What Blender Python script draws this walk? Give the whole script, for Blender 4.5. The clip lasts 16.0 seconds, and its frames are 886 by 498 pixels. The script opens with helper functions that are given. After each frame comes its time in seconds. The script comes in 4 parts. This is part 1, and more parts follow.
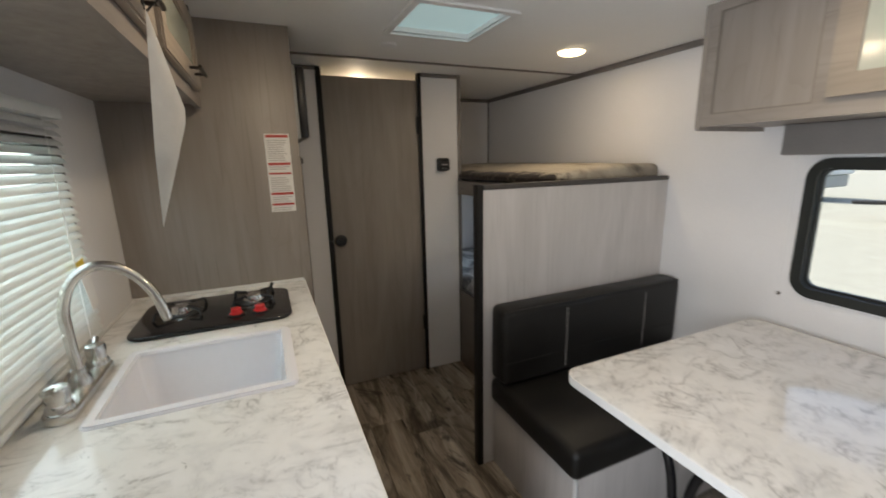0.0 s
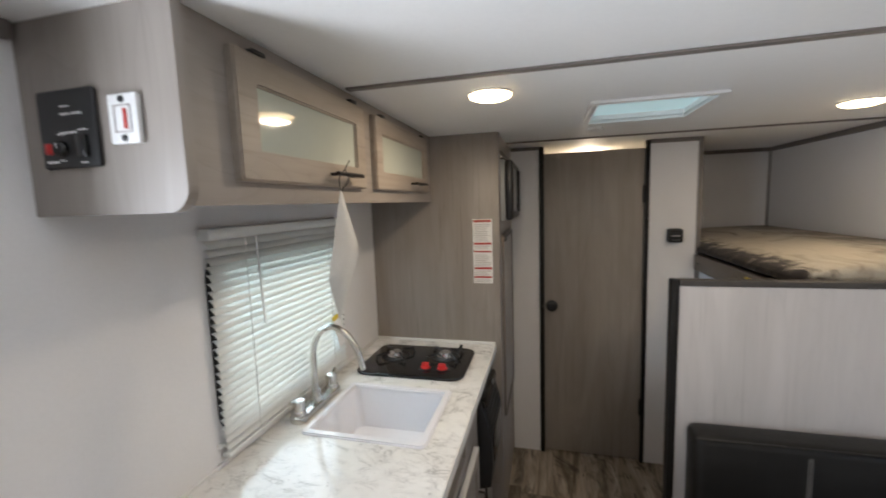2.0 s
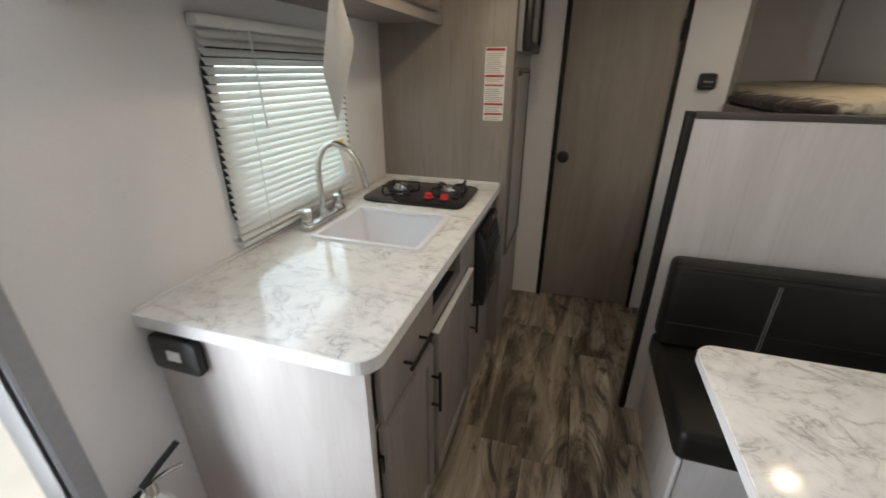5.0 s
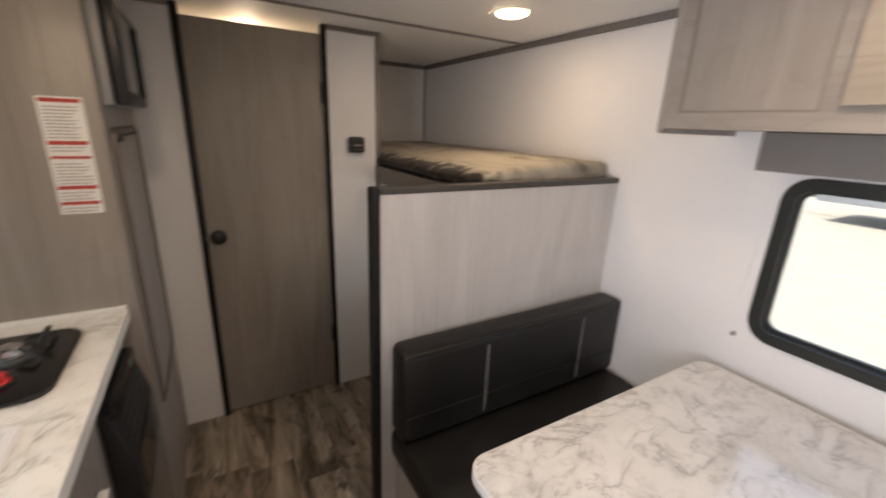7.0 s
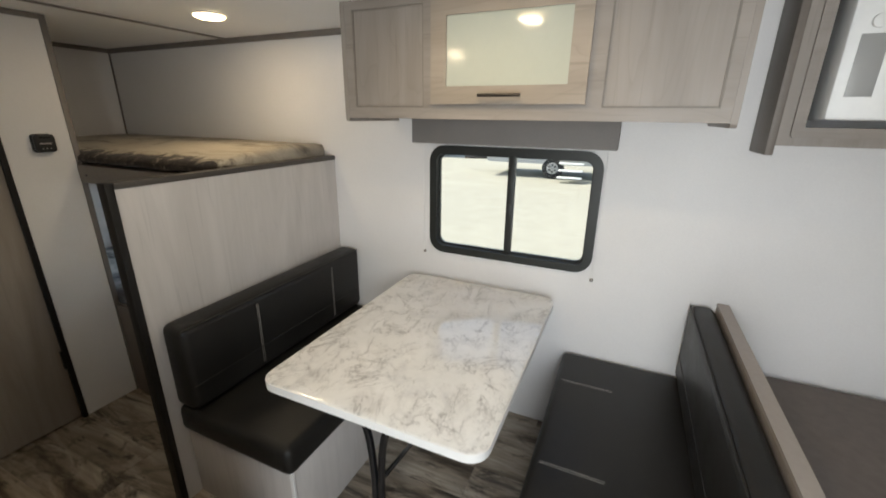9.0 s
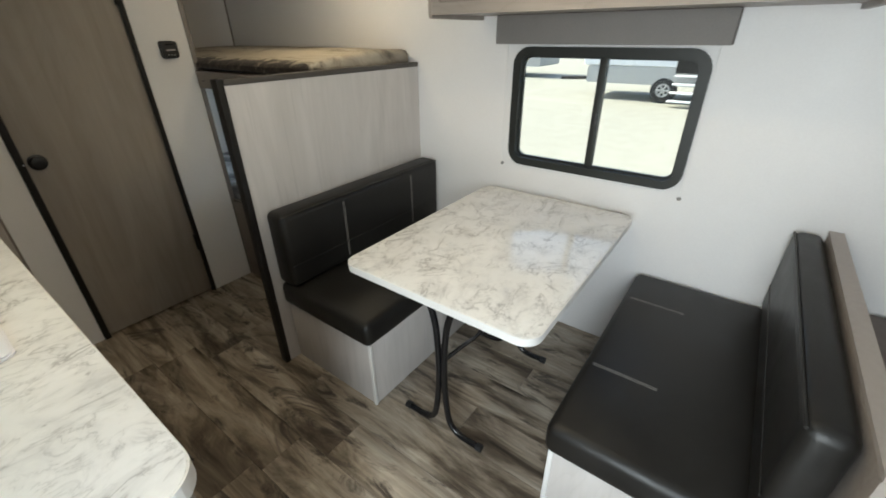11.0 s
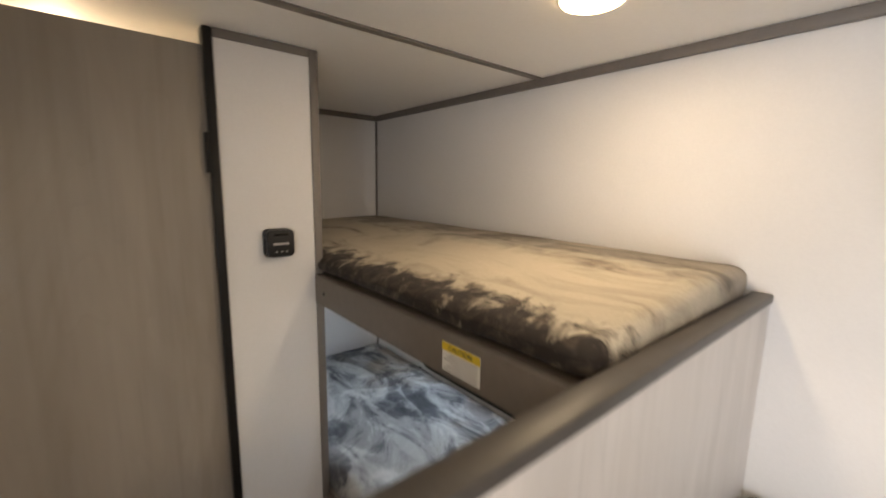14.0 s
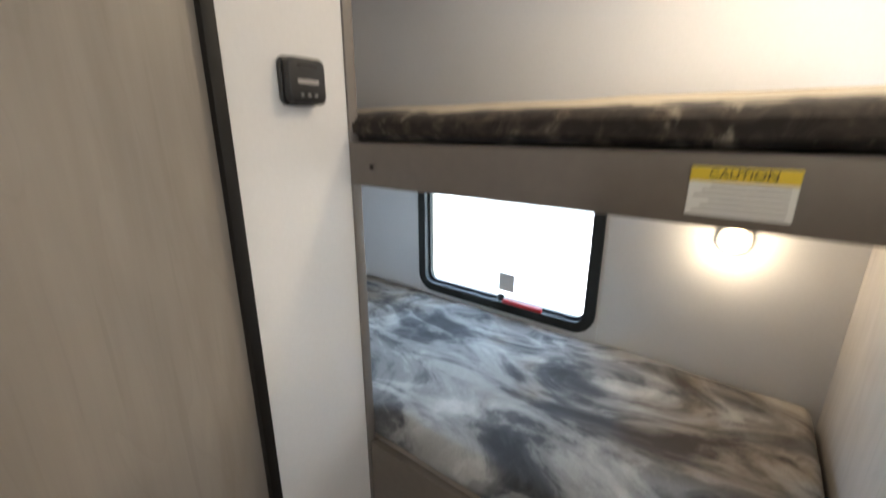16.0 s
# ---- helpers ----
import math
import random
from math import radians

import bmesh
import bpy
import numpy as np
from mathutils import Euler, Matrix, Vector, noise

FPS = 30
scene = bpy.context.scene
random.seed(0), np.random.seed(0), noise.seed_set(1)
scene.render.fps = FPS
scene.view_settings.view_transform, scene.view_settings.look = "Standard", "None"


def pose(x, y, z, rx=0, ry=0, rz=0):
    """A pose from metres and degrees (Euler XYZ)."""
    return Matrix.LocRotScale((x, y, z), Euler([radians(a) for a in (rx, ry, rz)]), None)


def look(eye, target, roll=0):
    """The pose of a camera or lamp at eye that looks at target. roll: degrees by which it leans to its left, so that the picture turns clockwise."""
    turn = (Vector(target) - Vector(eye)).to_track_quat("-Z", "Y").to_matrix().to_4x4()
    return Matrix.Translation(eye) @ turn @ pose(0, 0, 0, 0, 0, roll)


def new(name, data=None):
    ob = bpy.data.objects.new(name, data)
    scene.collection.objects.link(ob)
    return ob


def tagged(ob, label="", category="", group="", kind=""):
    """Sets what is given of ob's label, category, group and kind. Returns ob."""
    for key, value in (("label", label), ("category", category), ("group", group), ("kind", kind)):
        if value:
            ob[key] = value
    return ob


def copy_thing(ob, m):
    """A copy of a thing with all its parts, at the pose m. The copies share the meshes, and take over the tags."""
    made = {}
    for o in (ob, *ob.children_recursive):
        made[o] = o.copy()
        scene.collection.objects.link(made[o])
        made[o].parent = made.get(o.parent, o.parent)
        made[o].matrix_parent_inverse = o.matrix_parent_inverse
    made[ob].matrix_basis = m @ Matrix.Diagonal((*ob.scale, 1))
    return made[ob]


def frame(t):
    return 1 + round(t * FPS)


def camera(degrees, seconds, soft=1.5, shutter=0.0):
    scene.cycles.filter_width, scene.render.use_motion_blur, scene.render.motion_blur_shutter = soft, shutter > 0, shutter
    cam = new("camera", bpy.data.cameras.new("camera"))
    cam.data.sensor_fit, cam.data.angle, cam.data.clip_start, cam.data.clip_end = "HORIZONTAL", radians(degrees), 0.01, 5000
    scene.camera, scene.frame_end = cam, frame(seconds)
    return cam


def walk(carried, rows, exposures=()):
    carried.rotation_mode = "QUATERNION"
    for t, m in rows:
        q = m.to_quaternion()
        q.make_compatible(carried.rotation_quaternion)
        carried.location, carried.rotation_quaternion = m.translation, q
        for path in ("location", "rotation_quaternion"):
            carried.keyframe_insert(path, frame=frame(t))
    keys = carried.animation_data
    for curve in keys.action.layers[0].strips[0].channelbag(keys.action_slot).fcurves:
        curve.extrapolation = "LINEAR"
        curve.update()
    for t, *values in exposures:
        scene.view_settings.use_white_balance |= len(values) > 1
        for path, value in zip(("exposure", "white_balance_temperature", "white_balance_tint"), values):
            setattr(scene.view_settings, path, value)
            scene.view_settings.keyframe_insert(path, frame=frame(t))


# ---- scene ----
cam = camera(95.2, 16.0, soft=1.7, shutter=0.5)
PATH = [
    (0, (0.459, 0.363, 1.407), (1.237, 2.155, 0.978), -1.3),
    (0.5, (0.546, 0.403, 1.44), (1.07, 2.299, 1.077), -1.9),
    (1, (0.718, 0.329, 1.462), (0.879, 2.3, 1.16), -2.1),
    (1.5, (0.801, 0.254, 1.504), (0.644, 2.23, 1.242), -2.0),
    (2, (0.817, 0.249, 1.601), (0.32, 2.173, 1.377), -1.9),
    (2.5, (0.814, 0.266, 1.62), (0.1, 2.117, 1.368), -1.3),
    (3, (0.935, 0.192, 1.579), (0.055, 1.94, 1.169), -0.7),
    (3.5, (1.014, 0.132, 1.483), (0.086, 1.794, 0.87), -0.5),
    (6, (0.79, 0.369, 1.429), (0.854, 2.187, 0.598), 2.1),
    (6.5, (0.779, 0.518, 1.45), (1.254, 2.322, 0.73), 2.4),
    (7, (0.834, 0.684, 1.486), (1.803, 2.336, 0.907), 2.3),
    (7.5, (0.808, 0.691, 1.522), (2.157, 2.092, 1.057), 1.3),
    (8, (0.681, 0.567, 1.524), (2.341, 1.594, 1.09), 0.4),
    (8.5, (0.585, 0.429, 1.524), (2.34, 1.225, 0.988), -0.3),
    (11, (0.499, 0.277, 1.442), (1.913, 1.332, 0.5), -0.6),
    (11.5, (0.607, 0.451, 1.455), (1.926, 1.702, 0.621), -0.3),
    (12, (0.731, 0.609, 1.473), (1.932, 2.043, 0.767), 0.4),
    (12.5, (0.879, 0.797, 1.501), (2.013, 2.338, 0.918), 1.1),
    (13, (0.967, 1.09, 1.516), (2.119, 2.652, 1.034), 1.4),
    (13.5, (1.034, 1.341, 1.517), (2.206, 2.918, 1.143), 1.2),
    (14, (1.145, 1.595, 1.548), (2.411, 3.112, 1.235), 1.0),
    (14.5, (1.235, 1.805, 1.574), (2.604, 3.229, 1.261), 0.6),
    (15, (1.222, 1.928, 1.536), (2.69, 3.226, 1.138), 0.4),
    (15.5, (1.081, 2.012, 1.456), (2.577, 3.264, 1.013), -0.1),
    (16, (1.051, 2.089, 1.3), (2.579, 3.249, 0.734), 0.1),
]
walk(cam, [(t, look(eye, target, roll)) for t, eye, target, roll in PATH], exposures=[
    (0.0, 1.15, 6300, 10), (1.0, 1.38, 6350, 16), (2.5, 1.42, 5850, 7), (3.0, 1.35, 5850, 4), (3.5, 1.32, 6050, 7), (6.0, 1.12, 6350, 12), (7.0, 1.5, 6600, 17), (8.5, 1.2, 6550, 10),
    (11.0, 1.35, 6300, 3), (12.5, 1.55, 6620, 18), (13.5, 1.8, 6750, 13), (14.0, 1.88, 6750, 13), (14.5, 1.9, 5960, 6), (15.5, 2.08, 6000, 7), (16.0, 2.4, 6060, 9)])

# ---- world, sun, large lights ----
world = bpy.data.worlds.new("sky")
scene.world = world
world.use_nodes = True
wnt = world.node_tree
sky = wnt.nodes.new("ShaderNodeTexSky")
sky.sky_type, sky.sun_disc = "NISHITA", False
sky.sun_elevation, sky.sun_rotation = radians(61), radians(-10)
sky.air_density, sky.dust_density = 1.0, 2.5
wnt.links.new(sky.outputs[0], wnt.nodes["Background"].inputs[0])
wnt.nodes["Background"].inputs[1].default_value = 0.15


def lamp(name, kind, m, energy, color, **more):
    data = bpy.data.lights.new(name, kind)
    data.energy, data.color = energy, color
    for key, value in more.items():
        if key == "size":
            data.size = value
        elif key == "size_y":
            data.shape, data.size_y = "RECTANGLE", value
        elif key == "radius":
            data.shadow_soft_size = value
        elif key == "angle":
            data.angle = radians(value)
    ob = new(name, data)
    ob.matrix_world = m
    return ob


lamp("sun", "SUN", look((0, 0, 30), (3, -16, 0)), 2.5, (1.0, 0.95, 0.84), angle=2.0)
# daylight through the open entry door, a lamp in the opening
lamp("door_daylight", "AREA", look((-0.33, 0.09, 1.04), (1.0, 0.10, 1.08)), 15, (0.94, 0.97, 1.0), size=0.5, size_y=1.34)
# and in the two windows that show only white sky glare
lamp("kitchen_window_daylight", "AREA", look((-0.062, 1.425, 1.24), (1.0, 1.425, 1.24)), 0.72, (0.86, 1.0, 0.95), size=0.58, size_y=0.42)
lamp("bunk_window_daylight", "AREA", look((2.385, 2.812, 0.895), (1.0, 2.812, 0.895)), 0.8, (0.66, 0.83, 1.0), size=0.66, size_y=0.45)
# the recessed warm ceiling lights and the bunk light
WARM = (1.0, 0.79, 0.54)
CEIL_LAMPS = [(0.658, 1.475), (1.91, 2.07), (1.50, 0.795)]
for (lx, ly), watts in zip(CEIL_LAMPS, (1.35, 0.8, 1.2)):
    lamp("ceiling_light_glow", "AREA", pose(lx, ly, 1.893), watts, WARM, size=0.08)
lamp("bunk_light_glow", "POINT", pose(2.275, 2.10, 1.018), 0.3, WARM, radius=0.025)
lamp("bath_light_glow", "POINT", pose(1.08, 3.1, 1.84), 1.3, WARM, radius=0.04)

# ---- materials ----


def nodes_of(name):
    m = bpy.data.materials.new(name)
    m.use_nodes = True
    nt = m.node_tree
    return m, nt, nt.nodes["Principled BSDF"]


def where(nt, scale, kind="position"):
    n = nt.nodes.new("ShaderNodeMapping")
    if kind == "position":
        src = nt.nodes.new("ShaderNodeNewGeometry").outputs["Position"]
    else:
        src = nt.nodes.new("ShaderNodeTexCoord").outputs["Object"]
        info = nt.nodes.new("ShaderNodeObjectInfo")
        mul = nt.nodes.new("ShaderNodeMath")
        mul.operation = "MULTIPLY"
        mul.inputs[1].default_value = 37.0
        nt.links.new(info.outputs["Random"], mul.inputs[0])
        add = nt.nodes.new("ShaderNodeVectorMath")
        nt.links.new(src, add.inputs[0])
        nt.links.new(mul.outputs[0], add.inputs[1])
        src = add.outputs[0]
    nt.links.new(src, n.inputs[0])
    n.inputs["Scale"].default_value = scale
    return n.outputs[0]


def noise_tex(nt, vec, scale=1.0, detail=5.0, rough=0.55, warp=0.0):
    n = nt.nodes.new("ShaderNodeTexNoise")
    nt.links.new(vec, n.inputs["Vector"])
    n.inputs["Scale"].default_value, n.inputs["Detail"].default_value = scale, detail
    n.inputs["Roughness"].default_value, n.inputs["Distortion"].default_value = rough, warp
    return n.outputs["Fac"]


def ramp(nt, fac, stops):
    n = nt.nodes.new("ShaderNodeValToRGB")
    nt.links.new(fac, n.inputs[0])
    els = n.color_ramp.elements
    while len(els) < len(stops):
        els.new(0.5)
    for e, (p, c) in zip(els, stops):
        e.position = p
        e.color = (*c, 1) if isinstance(c, tuple) else (c, c, c, 1)
    return n.outputs[0]


def mix(nt, fac, a, b, how="MIX"):
    n = nt.nodes.new("ShaderNodeMix")
    n.data_type, n.blend_type = "RGBA", how
    for sock, v in ((n.inputs[0], fac), (n.inputs[6], a), (n.inputs[7], b)):
        if isinstance(v, (float, int)):
            sock.default_value = v
        elif isinstance(v, tuple):
            sock.default_value = (*v, 1)
        else:
            nt.links.new(v, sock)
    return n.outputs[2]


def bump(nt, bsdf, height, strength, dist=0.002):
    n = nt.nodes.new("ShaderNodeBump")
    n.inputs["Strength"].default_value, n.inputs["Distance"].default_value = strength, dist
    nt.links.new(height, n.inputs["Height"])
    nt.links.new(n.outputs[0], bsdf.inputs["Normal"])


def times(c, k):
    return tuple(min(1.0, v * k) for v in c)


def plain(name, color, rough=0.5, metal=0.0, spec=0.5, grain=0.06, scale=60.0, relief=0.15):
    m, nt, b = nodes_of(name)
    v = where(nt, (1, 1, 1))
    n1, n2 = noise_tex(nt, v, scale), noise_tex(nt, v, scale / 18)
    c = ramp(nt, n1, [(0.3, times(color, 1 - grain)), (0.7, times(color, 1 + grain))])
    c = mix(nt, 0.35, c, ramp(nt, n2, [(0.3, times(color, 1 - 1.6 * grain)), (0.7, times(color, 1 + grain))]))
    nt.links.new(c, b.inputs["Base Color"])
    nt.links.new(ramp(nt, n2, [(0.3, max(0.02, rough - 0.06)), (0.7, min(1.0, rough + 0.06))]), b.inputs["Roughness"])
    b.inputs["Metallic"].default_value, b.inputs["Specular IOR Level"].default_value = metal, spec
    if relief:
        bump(nt, b, n1, relief, 0.0008)
    return m


def laminate(name, light, dark, axis="z", rough=0.42, contrast=1.0):
    """Printed wood laminate with long grain along one axis."""
    m, nt, b = nodes_of(name)
    long, wide = 1.3, 34.0
    sc = {"z": (wide, wide, long), "y": (wide, long, wide), "x": (long, wide, wide)}[axis]
    fine = noise_tex(nt, where(nt, sc), 1.0, 7.0, 0.65, 0.5)
    sc2 = tuple(s * 0.16 if s == wide else 1.1 for s in sc)
    broad = noise_tex(nt, where(nt, sc2), 1.0, 3.0, 0.5, 1.6)
    mid = tuple((p + q) / 2 for p, q in zip(light, dark))
    c1 = ramp(nt, fine, [(0.32, dark), (0.48, mid), (0.68, light)])
    c2 = ramp(nt, broad, [(0.3, times(dark, 0.95)), (0.5, mid), (0.72, times(light, 1.04))])
    col = mix(nt, 0.62, c1, c2)
    thin = tuple(s * 2.4 for s in sc)
    pores = noise_tex(nt, where(nt, thin), 1.0, 2.0, 0.4)
    col = mix(nt, ramp(nt, pores, [(0.28, 0.35 * contrast), (0.36, 0.0)]), col, times(dark, 0.6))
    rings = nt.nodes.new("ShaderNodeMath")
    rings.operation = "MULTIPLY"
    rings.inputs[1].default_value = 13.0
    nt.links.new(noise_tex(nt, where(nt, sc2), 0.8, 2.0, 0.45, 0.7), rings.inputs[0])
    wrap = nt.nodes.new("ShaderNodeMath")
    wrap.operation = "FRACT"
    nt.links.new(rings.outputs[0], wrap.inputs[0])
    col = mix(nt, ramp(nt, wrap.outputs[0], [(0.0, 0.30 * contrast), (0.10, 0.10 * contrast), (0.45, 0.0), (0.97, 0.06 * contrast)]), col, times(dark, 0.72))
    nt.links.new(col, b.inputs["Base Color"])
    nt.links.new(ramp(nt, fine, [(0.3, rough + 0.08), (0.7, rough - 0.05)]), b.inputs["Roughness"])
    bump(nt, b, fine, 0.12, 0.0006)
    return m


def marble():
    """White marble-print laminate: cloudy ground, broken grey veins and dark flecks under a glossy coat."""
    m, nt, b = nodes_of("marble_laminate")
    v = where(nt, (1, 1, 1))
    slant = where(nt, (1.0, 1.45, 1.0))
    col = ramp(nt, noise_tex(nt, v, 6.0, 6.0, 0.6, 0.8), [(0.30, (0.66, 0.655, 0.65)), (0.44, (0.80, 0.795, 0.775)), (0.7, (0.86, 0.855, 0.84))])
    for sc, wid, k, lo, warp in ((4.6, 0.010, 0.66, 0.49, 0.9), (8.5, 0.011, 0.56, 0.52, 0.8), (16.0, 0.013, 0.36, 0.52, 0.6)):
        n = noise_tex(nt, slant, sc, 5.5, 0.58, warp)
        vein = ramp(nt, n, [(0.5 - 6.0 * wid, 0.0), (0.5 - wid * 1.2, 0.26 * k), (0.5, k), (0.5 + wid * 1.4, 0.34 * k), (0.5 + 7.0 * wid, 0.0)])
        mask = ramp(nt, noise_tex(nt, v, sc * 0.9 + 1.7, 3.0, 0.5), [(lo - 0.05, 0.0), (lo + 0.09, 1.0)])
        col = mix(nt, mix(nt, 1.0, vein, mask, "MULTIPLY"), col, (0.27, 0.26, 0.255))
    fleck = ramp(nt, noise_tex(nt, v, 30.0, 4.0, 0.6, 1.0), [(0.66, 0.0), (0.74, 0.6)])
    col = mix(nt, fleck, col, (0.33, 0.32, 0.31))
    nt.links.new(col, b.inputs["Base Color"])
    b.inputs["Roughness"].default_value = 0.12
    b.inputs["Specular IOR Level"].default_value = 0.65
    bump(nt, b, noise_tex(nt, v, 220.0, 2.0), 0.06, 0.0005)
    return m


def vinyl_plank():
    m, nt, b = nodes_of("vinyl_plank")
    v = where(nt, (9, 1.5, 9), "object")
    base = ramp(nt, noise_tex(nt, v, 1.0, 6.0, 0.62, 0.8),
                [(0.29, (0.028, 0.020, 0.014)), (0.41, (0.14, 0.11, 0.08)), (0.52, (0.34, 0.29, 0.23)), (0.68, (0.56, 0.50, 0.42))])
    fine = noise_tex(nt, where(nt, (70, 3.0, 70), "object"), 1.0, 6.0, 0.7)
    col = mix(nt, 0.6, base, ramp(nt, fine, [(0.3, 0.45), (0.7, 1.15)]), "MULTIPLY")
    info = nt.nodes.new("ShaderNodeObjectInfo")
    tone = ramp(nt, info.outputs["Random"], [(0.0, (0.74, 0.71, 0.67)), (0.5, (1.0, 0.985, 0.96)), (1.0, (1.0, 1.0, 1.0))])
    col = mix(nt, 1.0, col, tone, "MULTIPLY")
    knots = ramp(nt, noise_tex(nt, where(nt, (7, 2.2, 7), "object"), 1.0, 4.0, 0.7, 2.0), [(0.54, 0.0), (0.66, 0.9)])
    col = mix(nt, knots, col, (0.035, 0.026, 0.02))
    nt.links.new(col, b.inputs["Base Color"])
    nt.links.new(ramp(nt, fine, [(0.3, 0.5), (0.7, 0.36)]), b.inputs["Roughness"])
    bump(nt, b, fine, 0.2, 0.0008)
    return m


def leather():
    m, nt, b = nodes_of("dark_leatherette")
    v = where(nt, (1, 1, 1))
    vo = nt.nodes.new("ShaderNodeTexVoronoi")
    nt.links.new(v, vo.inputs["Vector"])
    vo.inputs["Scale"].default_value = 420.0
    wear = noise_tex(nt, v, 6.0, 5.0, 0.6)
    nt.links.new(ramp(nt, wear, [(0.3, (0.009, 0.0085, 0.0078)), (0.7, (0.018, 0.0168, 0.0152))]), b.inputs["Base Color"])
    nt.links.new(ramp(nt, wear, [(0.3, 0.36), (0.7, 0.5)]), b.inputs["Roughness"])
    b.inputs["Specular IOR Level"].default_value = 0.35
    wr = nt.nodes.new("ShaderNodeMath")
    wr.operation = "MULTIPLY_ADD"
    nt.links.new(wear, wr.inputs[0])
    wr.inputs[1].default_value = 6.0
    nt.links.new(vo.outputs["Distance"], wr.inputs[2])
    bump(nt, b, wr.outputs[0], 0.22, 0.0012)
    return m


def plush(name, edge_x=None):
    """Printed plush cover with brushed strokes; with edge_x tan, with a dark feathered fringe along that side."""
    m, nt, b = nodes_of(name)
    v = where(nt, (1, 1, 1))
    stroke = noise_tex(nt, where(nt, (5.5, 2.3, 5.5)), 1.0, 6.0, 0.62, 1.7)
    if edge_x is None:
        cloud = noise_tex(nt, where(nt, (1.0, 0.8, 1.0)), 4.0, 5.0, 0.58, 1.3)
        # the window light's blue is put into these dark greys
        col = ramp(nt, cloud, [(0.36, (0.026, 0.028, 0.034)), (0.45, (0.075, 0.078, 0.09)), (0.52, (0.21, 0.21, 0.22)), (0.60, (0.52, 0.51, 0.50))])
        col = mix(nt, 0.55, col, ramp(nt, stroke, [(0.40, (0.03, 0.032, 0.038)), (0.48, (0.11, 0.112, 0.12)), (0.52, (0.36, 0.355, 0.35)), (0.62, (0.64, 0.63, 0.61))]))
        # tan patches: part print, part warm lamplight put into the colour
        lamp_tan = ramp(nt, noise_tex(nt, v, 2.3, 3.0, 0.5, 0.4), [(0.52, 0.0), (0.62, 0.75)])
        col = mix(nt, lamp_tan, col, ramp(nt, stroke, [(0.40, (0.07, 0.048, 0.033)), (0.5, (0.24, 0.19, 0.14)), (0.62, (0.36, 0.30, 0.235))]))
    else:
        sep = nt.nodes.new("ShaderNodeSeparateXYZ")
        nt.links.new(nt.nodes.new("ShaderNodeNewGeometry").outputs["Position"], sep.inputs[0])
        wob = nt.nodes.new("ShaderNodeMath")
        wob.operation = "MULTIPLY_ADD"
        nt.links.new(noise_tex(nt, where(nt, (1.0, 1.25, 1.0)), 11.0, 6.0, 0.6, 0.9), wob.inputs[0])
        wob.inputs[1].default_value = 0.46
        nt.links.new(sep.outputs[0], wob.inputs[2])
        near = nt.nodes.new("ShaderNodeMapRange")
        near.inputs[1].default_value, near.inputs[2].default_value = edge_x + 0.275, edge_x + 0.345
        nt.links.new(wob.outputs[0], near.inputs[0])
        far = nt.nodes.new("ShaderNodeMapRange")
        far.inputs[1].default_value, far.inputs[2].default_value = edge_x + 0.62, edge_x + 0.80
        nt.links.new(wob.outputs[0], far.inputs[0])
        tan = ramp(nt, stroke, [(0.30, (0.14, 0.11, 0.08)), (0.38, (0.34, 0.29, 0.22)), (0.48, (0.45, 0.395, 0.305)), (0.66, (0.49, 0.43, 0.335))])
        back = ramp(nt, stroke, [(0.36, (0.13, 0.108, 0.086)), (0.52, (0.27, 0.235, 0.19)), (0.68, (0.37, 0.325, 0.265))])
        tan = mix(nt, far.outputs[0], tan, back)
        dark = ramp(nt, noise_tex(nt, v, 26.0, 4.0, 0.6, 1.0), [(0.45, (0.016, 0.0105, 0.0075)), (0.62, (0.055, 0.040, 0.029)), (0.72, (0.15, 0.12, 0.09))])
        col = mix(nt, near.outputs[0], dark, tan)
    nap = noise_tex(nt, v, 300.0, 3.0, 0.7)
    col = mix(nt, 0.35, col, ramp(nt, nap, [(0.3, 0.6), (0.7, 1.2)]), "MULTIPLY")
    nt.links.new(col, b.inputs["Base Color"])
    b.inputs["Roughness"].default_value = 0.85
    b.inputs["Sheen Weight"].default_value, b.inputs["Sheen Roughness"].default_value = 0.06, 0.4
    bump(nt, b, nap, 0.3, 0.002)
    return m


def glow(name, color, strength):
    m, nt, b = nodes_of(name)
    b.inputs["Base Color"].default_value = (*color, 1)
    b.inputs["Emission Color"].default_value = (*color, 1)
    b.inputs["Emission Strength"].default_value = strength
    return m


def glass(name, tint=(1, 1, 1)):
    m, nt, b = nodes_of(name)
    b.inputs["Base Color"].default_value = (*tint, 1)
    b.inputs["Transmission Weight"].default_value = 1.0
    b.inputs["Roughness"].default_value, b.inputs["IOR"].default_value = 0.0, 1.3
    return m


WALL = plain("wall_board", (0.74, 0.725, 0.72), 0.55, grain=0.025, scale=140, relief=0.12)
CEIL = plain("ceiling_board", (0.85, 0.845, 0.83), 0.62, grain=0.02, scale=90, relief=0.1)
CAB = laminate("grey_brown_laminate", (0.315, 0.278, 0.248), (0.24, 0.209, 0.184), contrast=0.8)
CAB_Y = laminate("grey_brown_laminate_level", (0.315, 0.278, 0.248), (0.24, 0.209, 0.184), "y", contrast=0.8)
DOORWOOD = laminate("dark_grey_laminate", (0.335, 0.296, 0.258), (0.24, 0.21, 0.182), contrast=0.4)
GLASSDOOR = laminate("warm_light_laminate", (0.375, 0.318, 0.262), (0.28, 0.235, 0.19), "y", contrast=1.0)
PALE = laminate("pale_grey_laminate", (0.60, 0.565, 0.54), (0.50, 0.47, 0.445), contrast=0.5)
TRIM = plain("grey_trim", (0.17, 0.15, 0.135), 0.45, grain=0.08, scale=40)
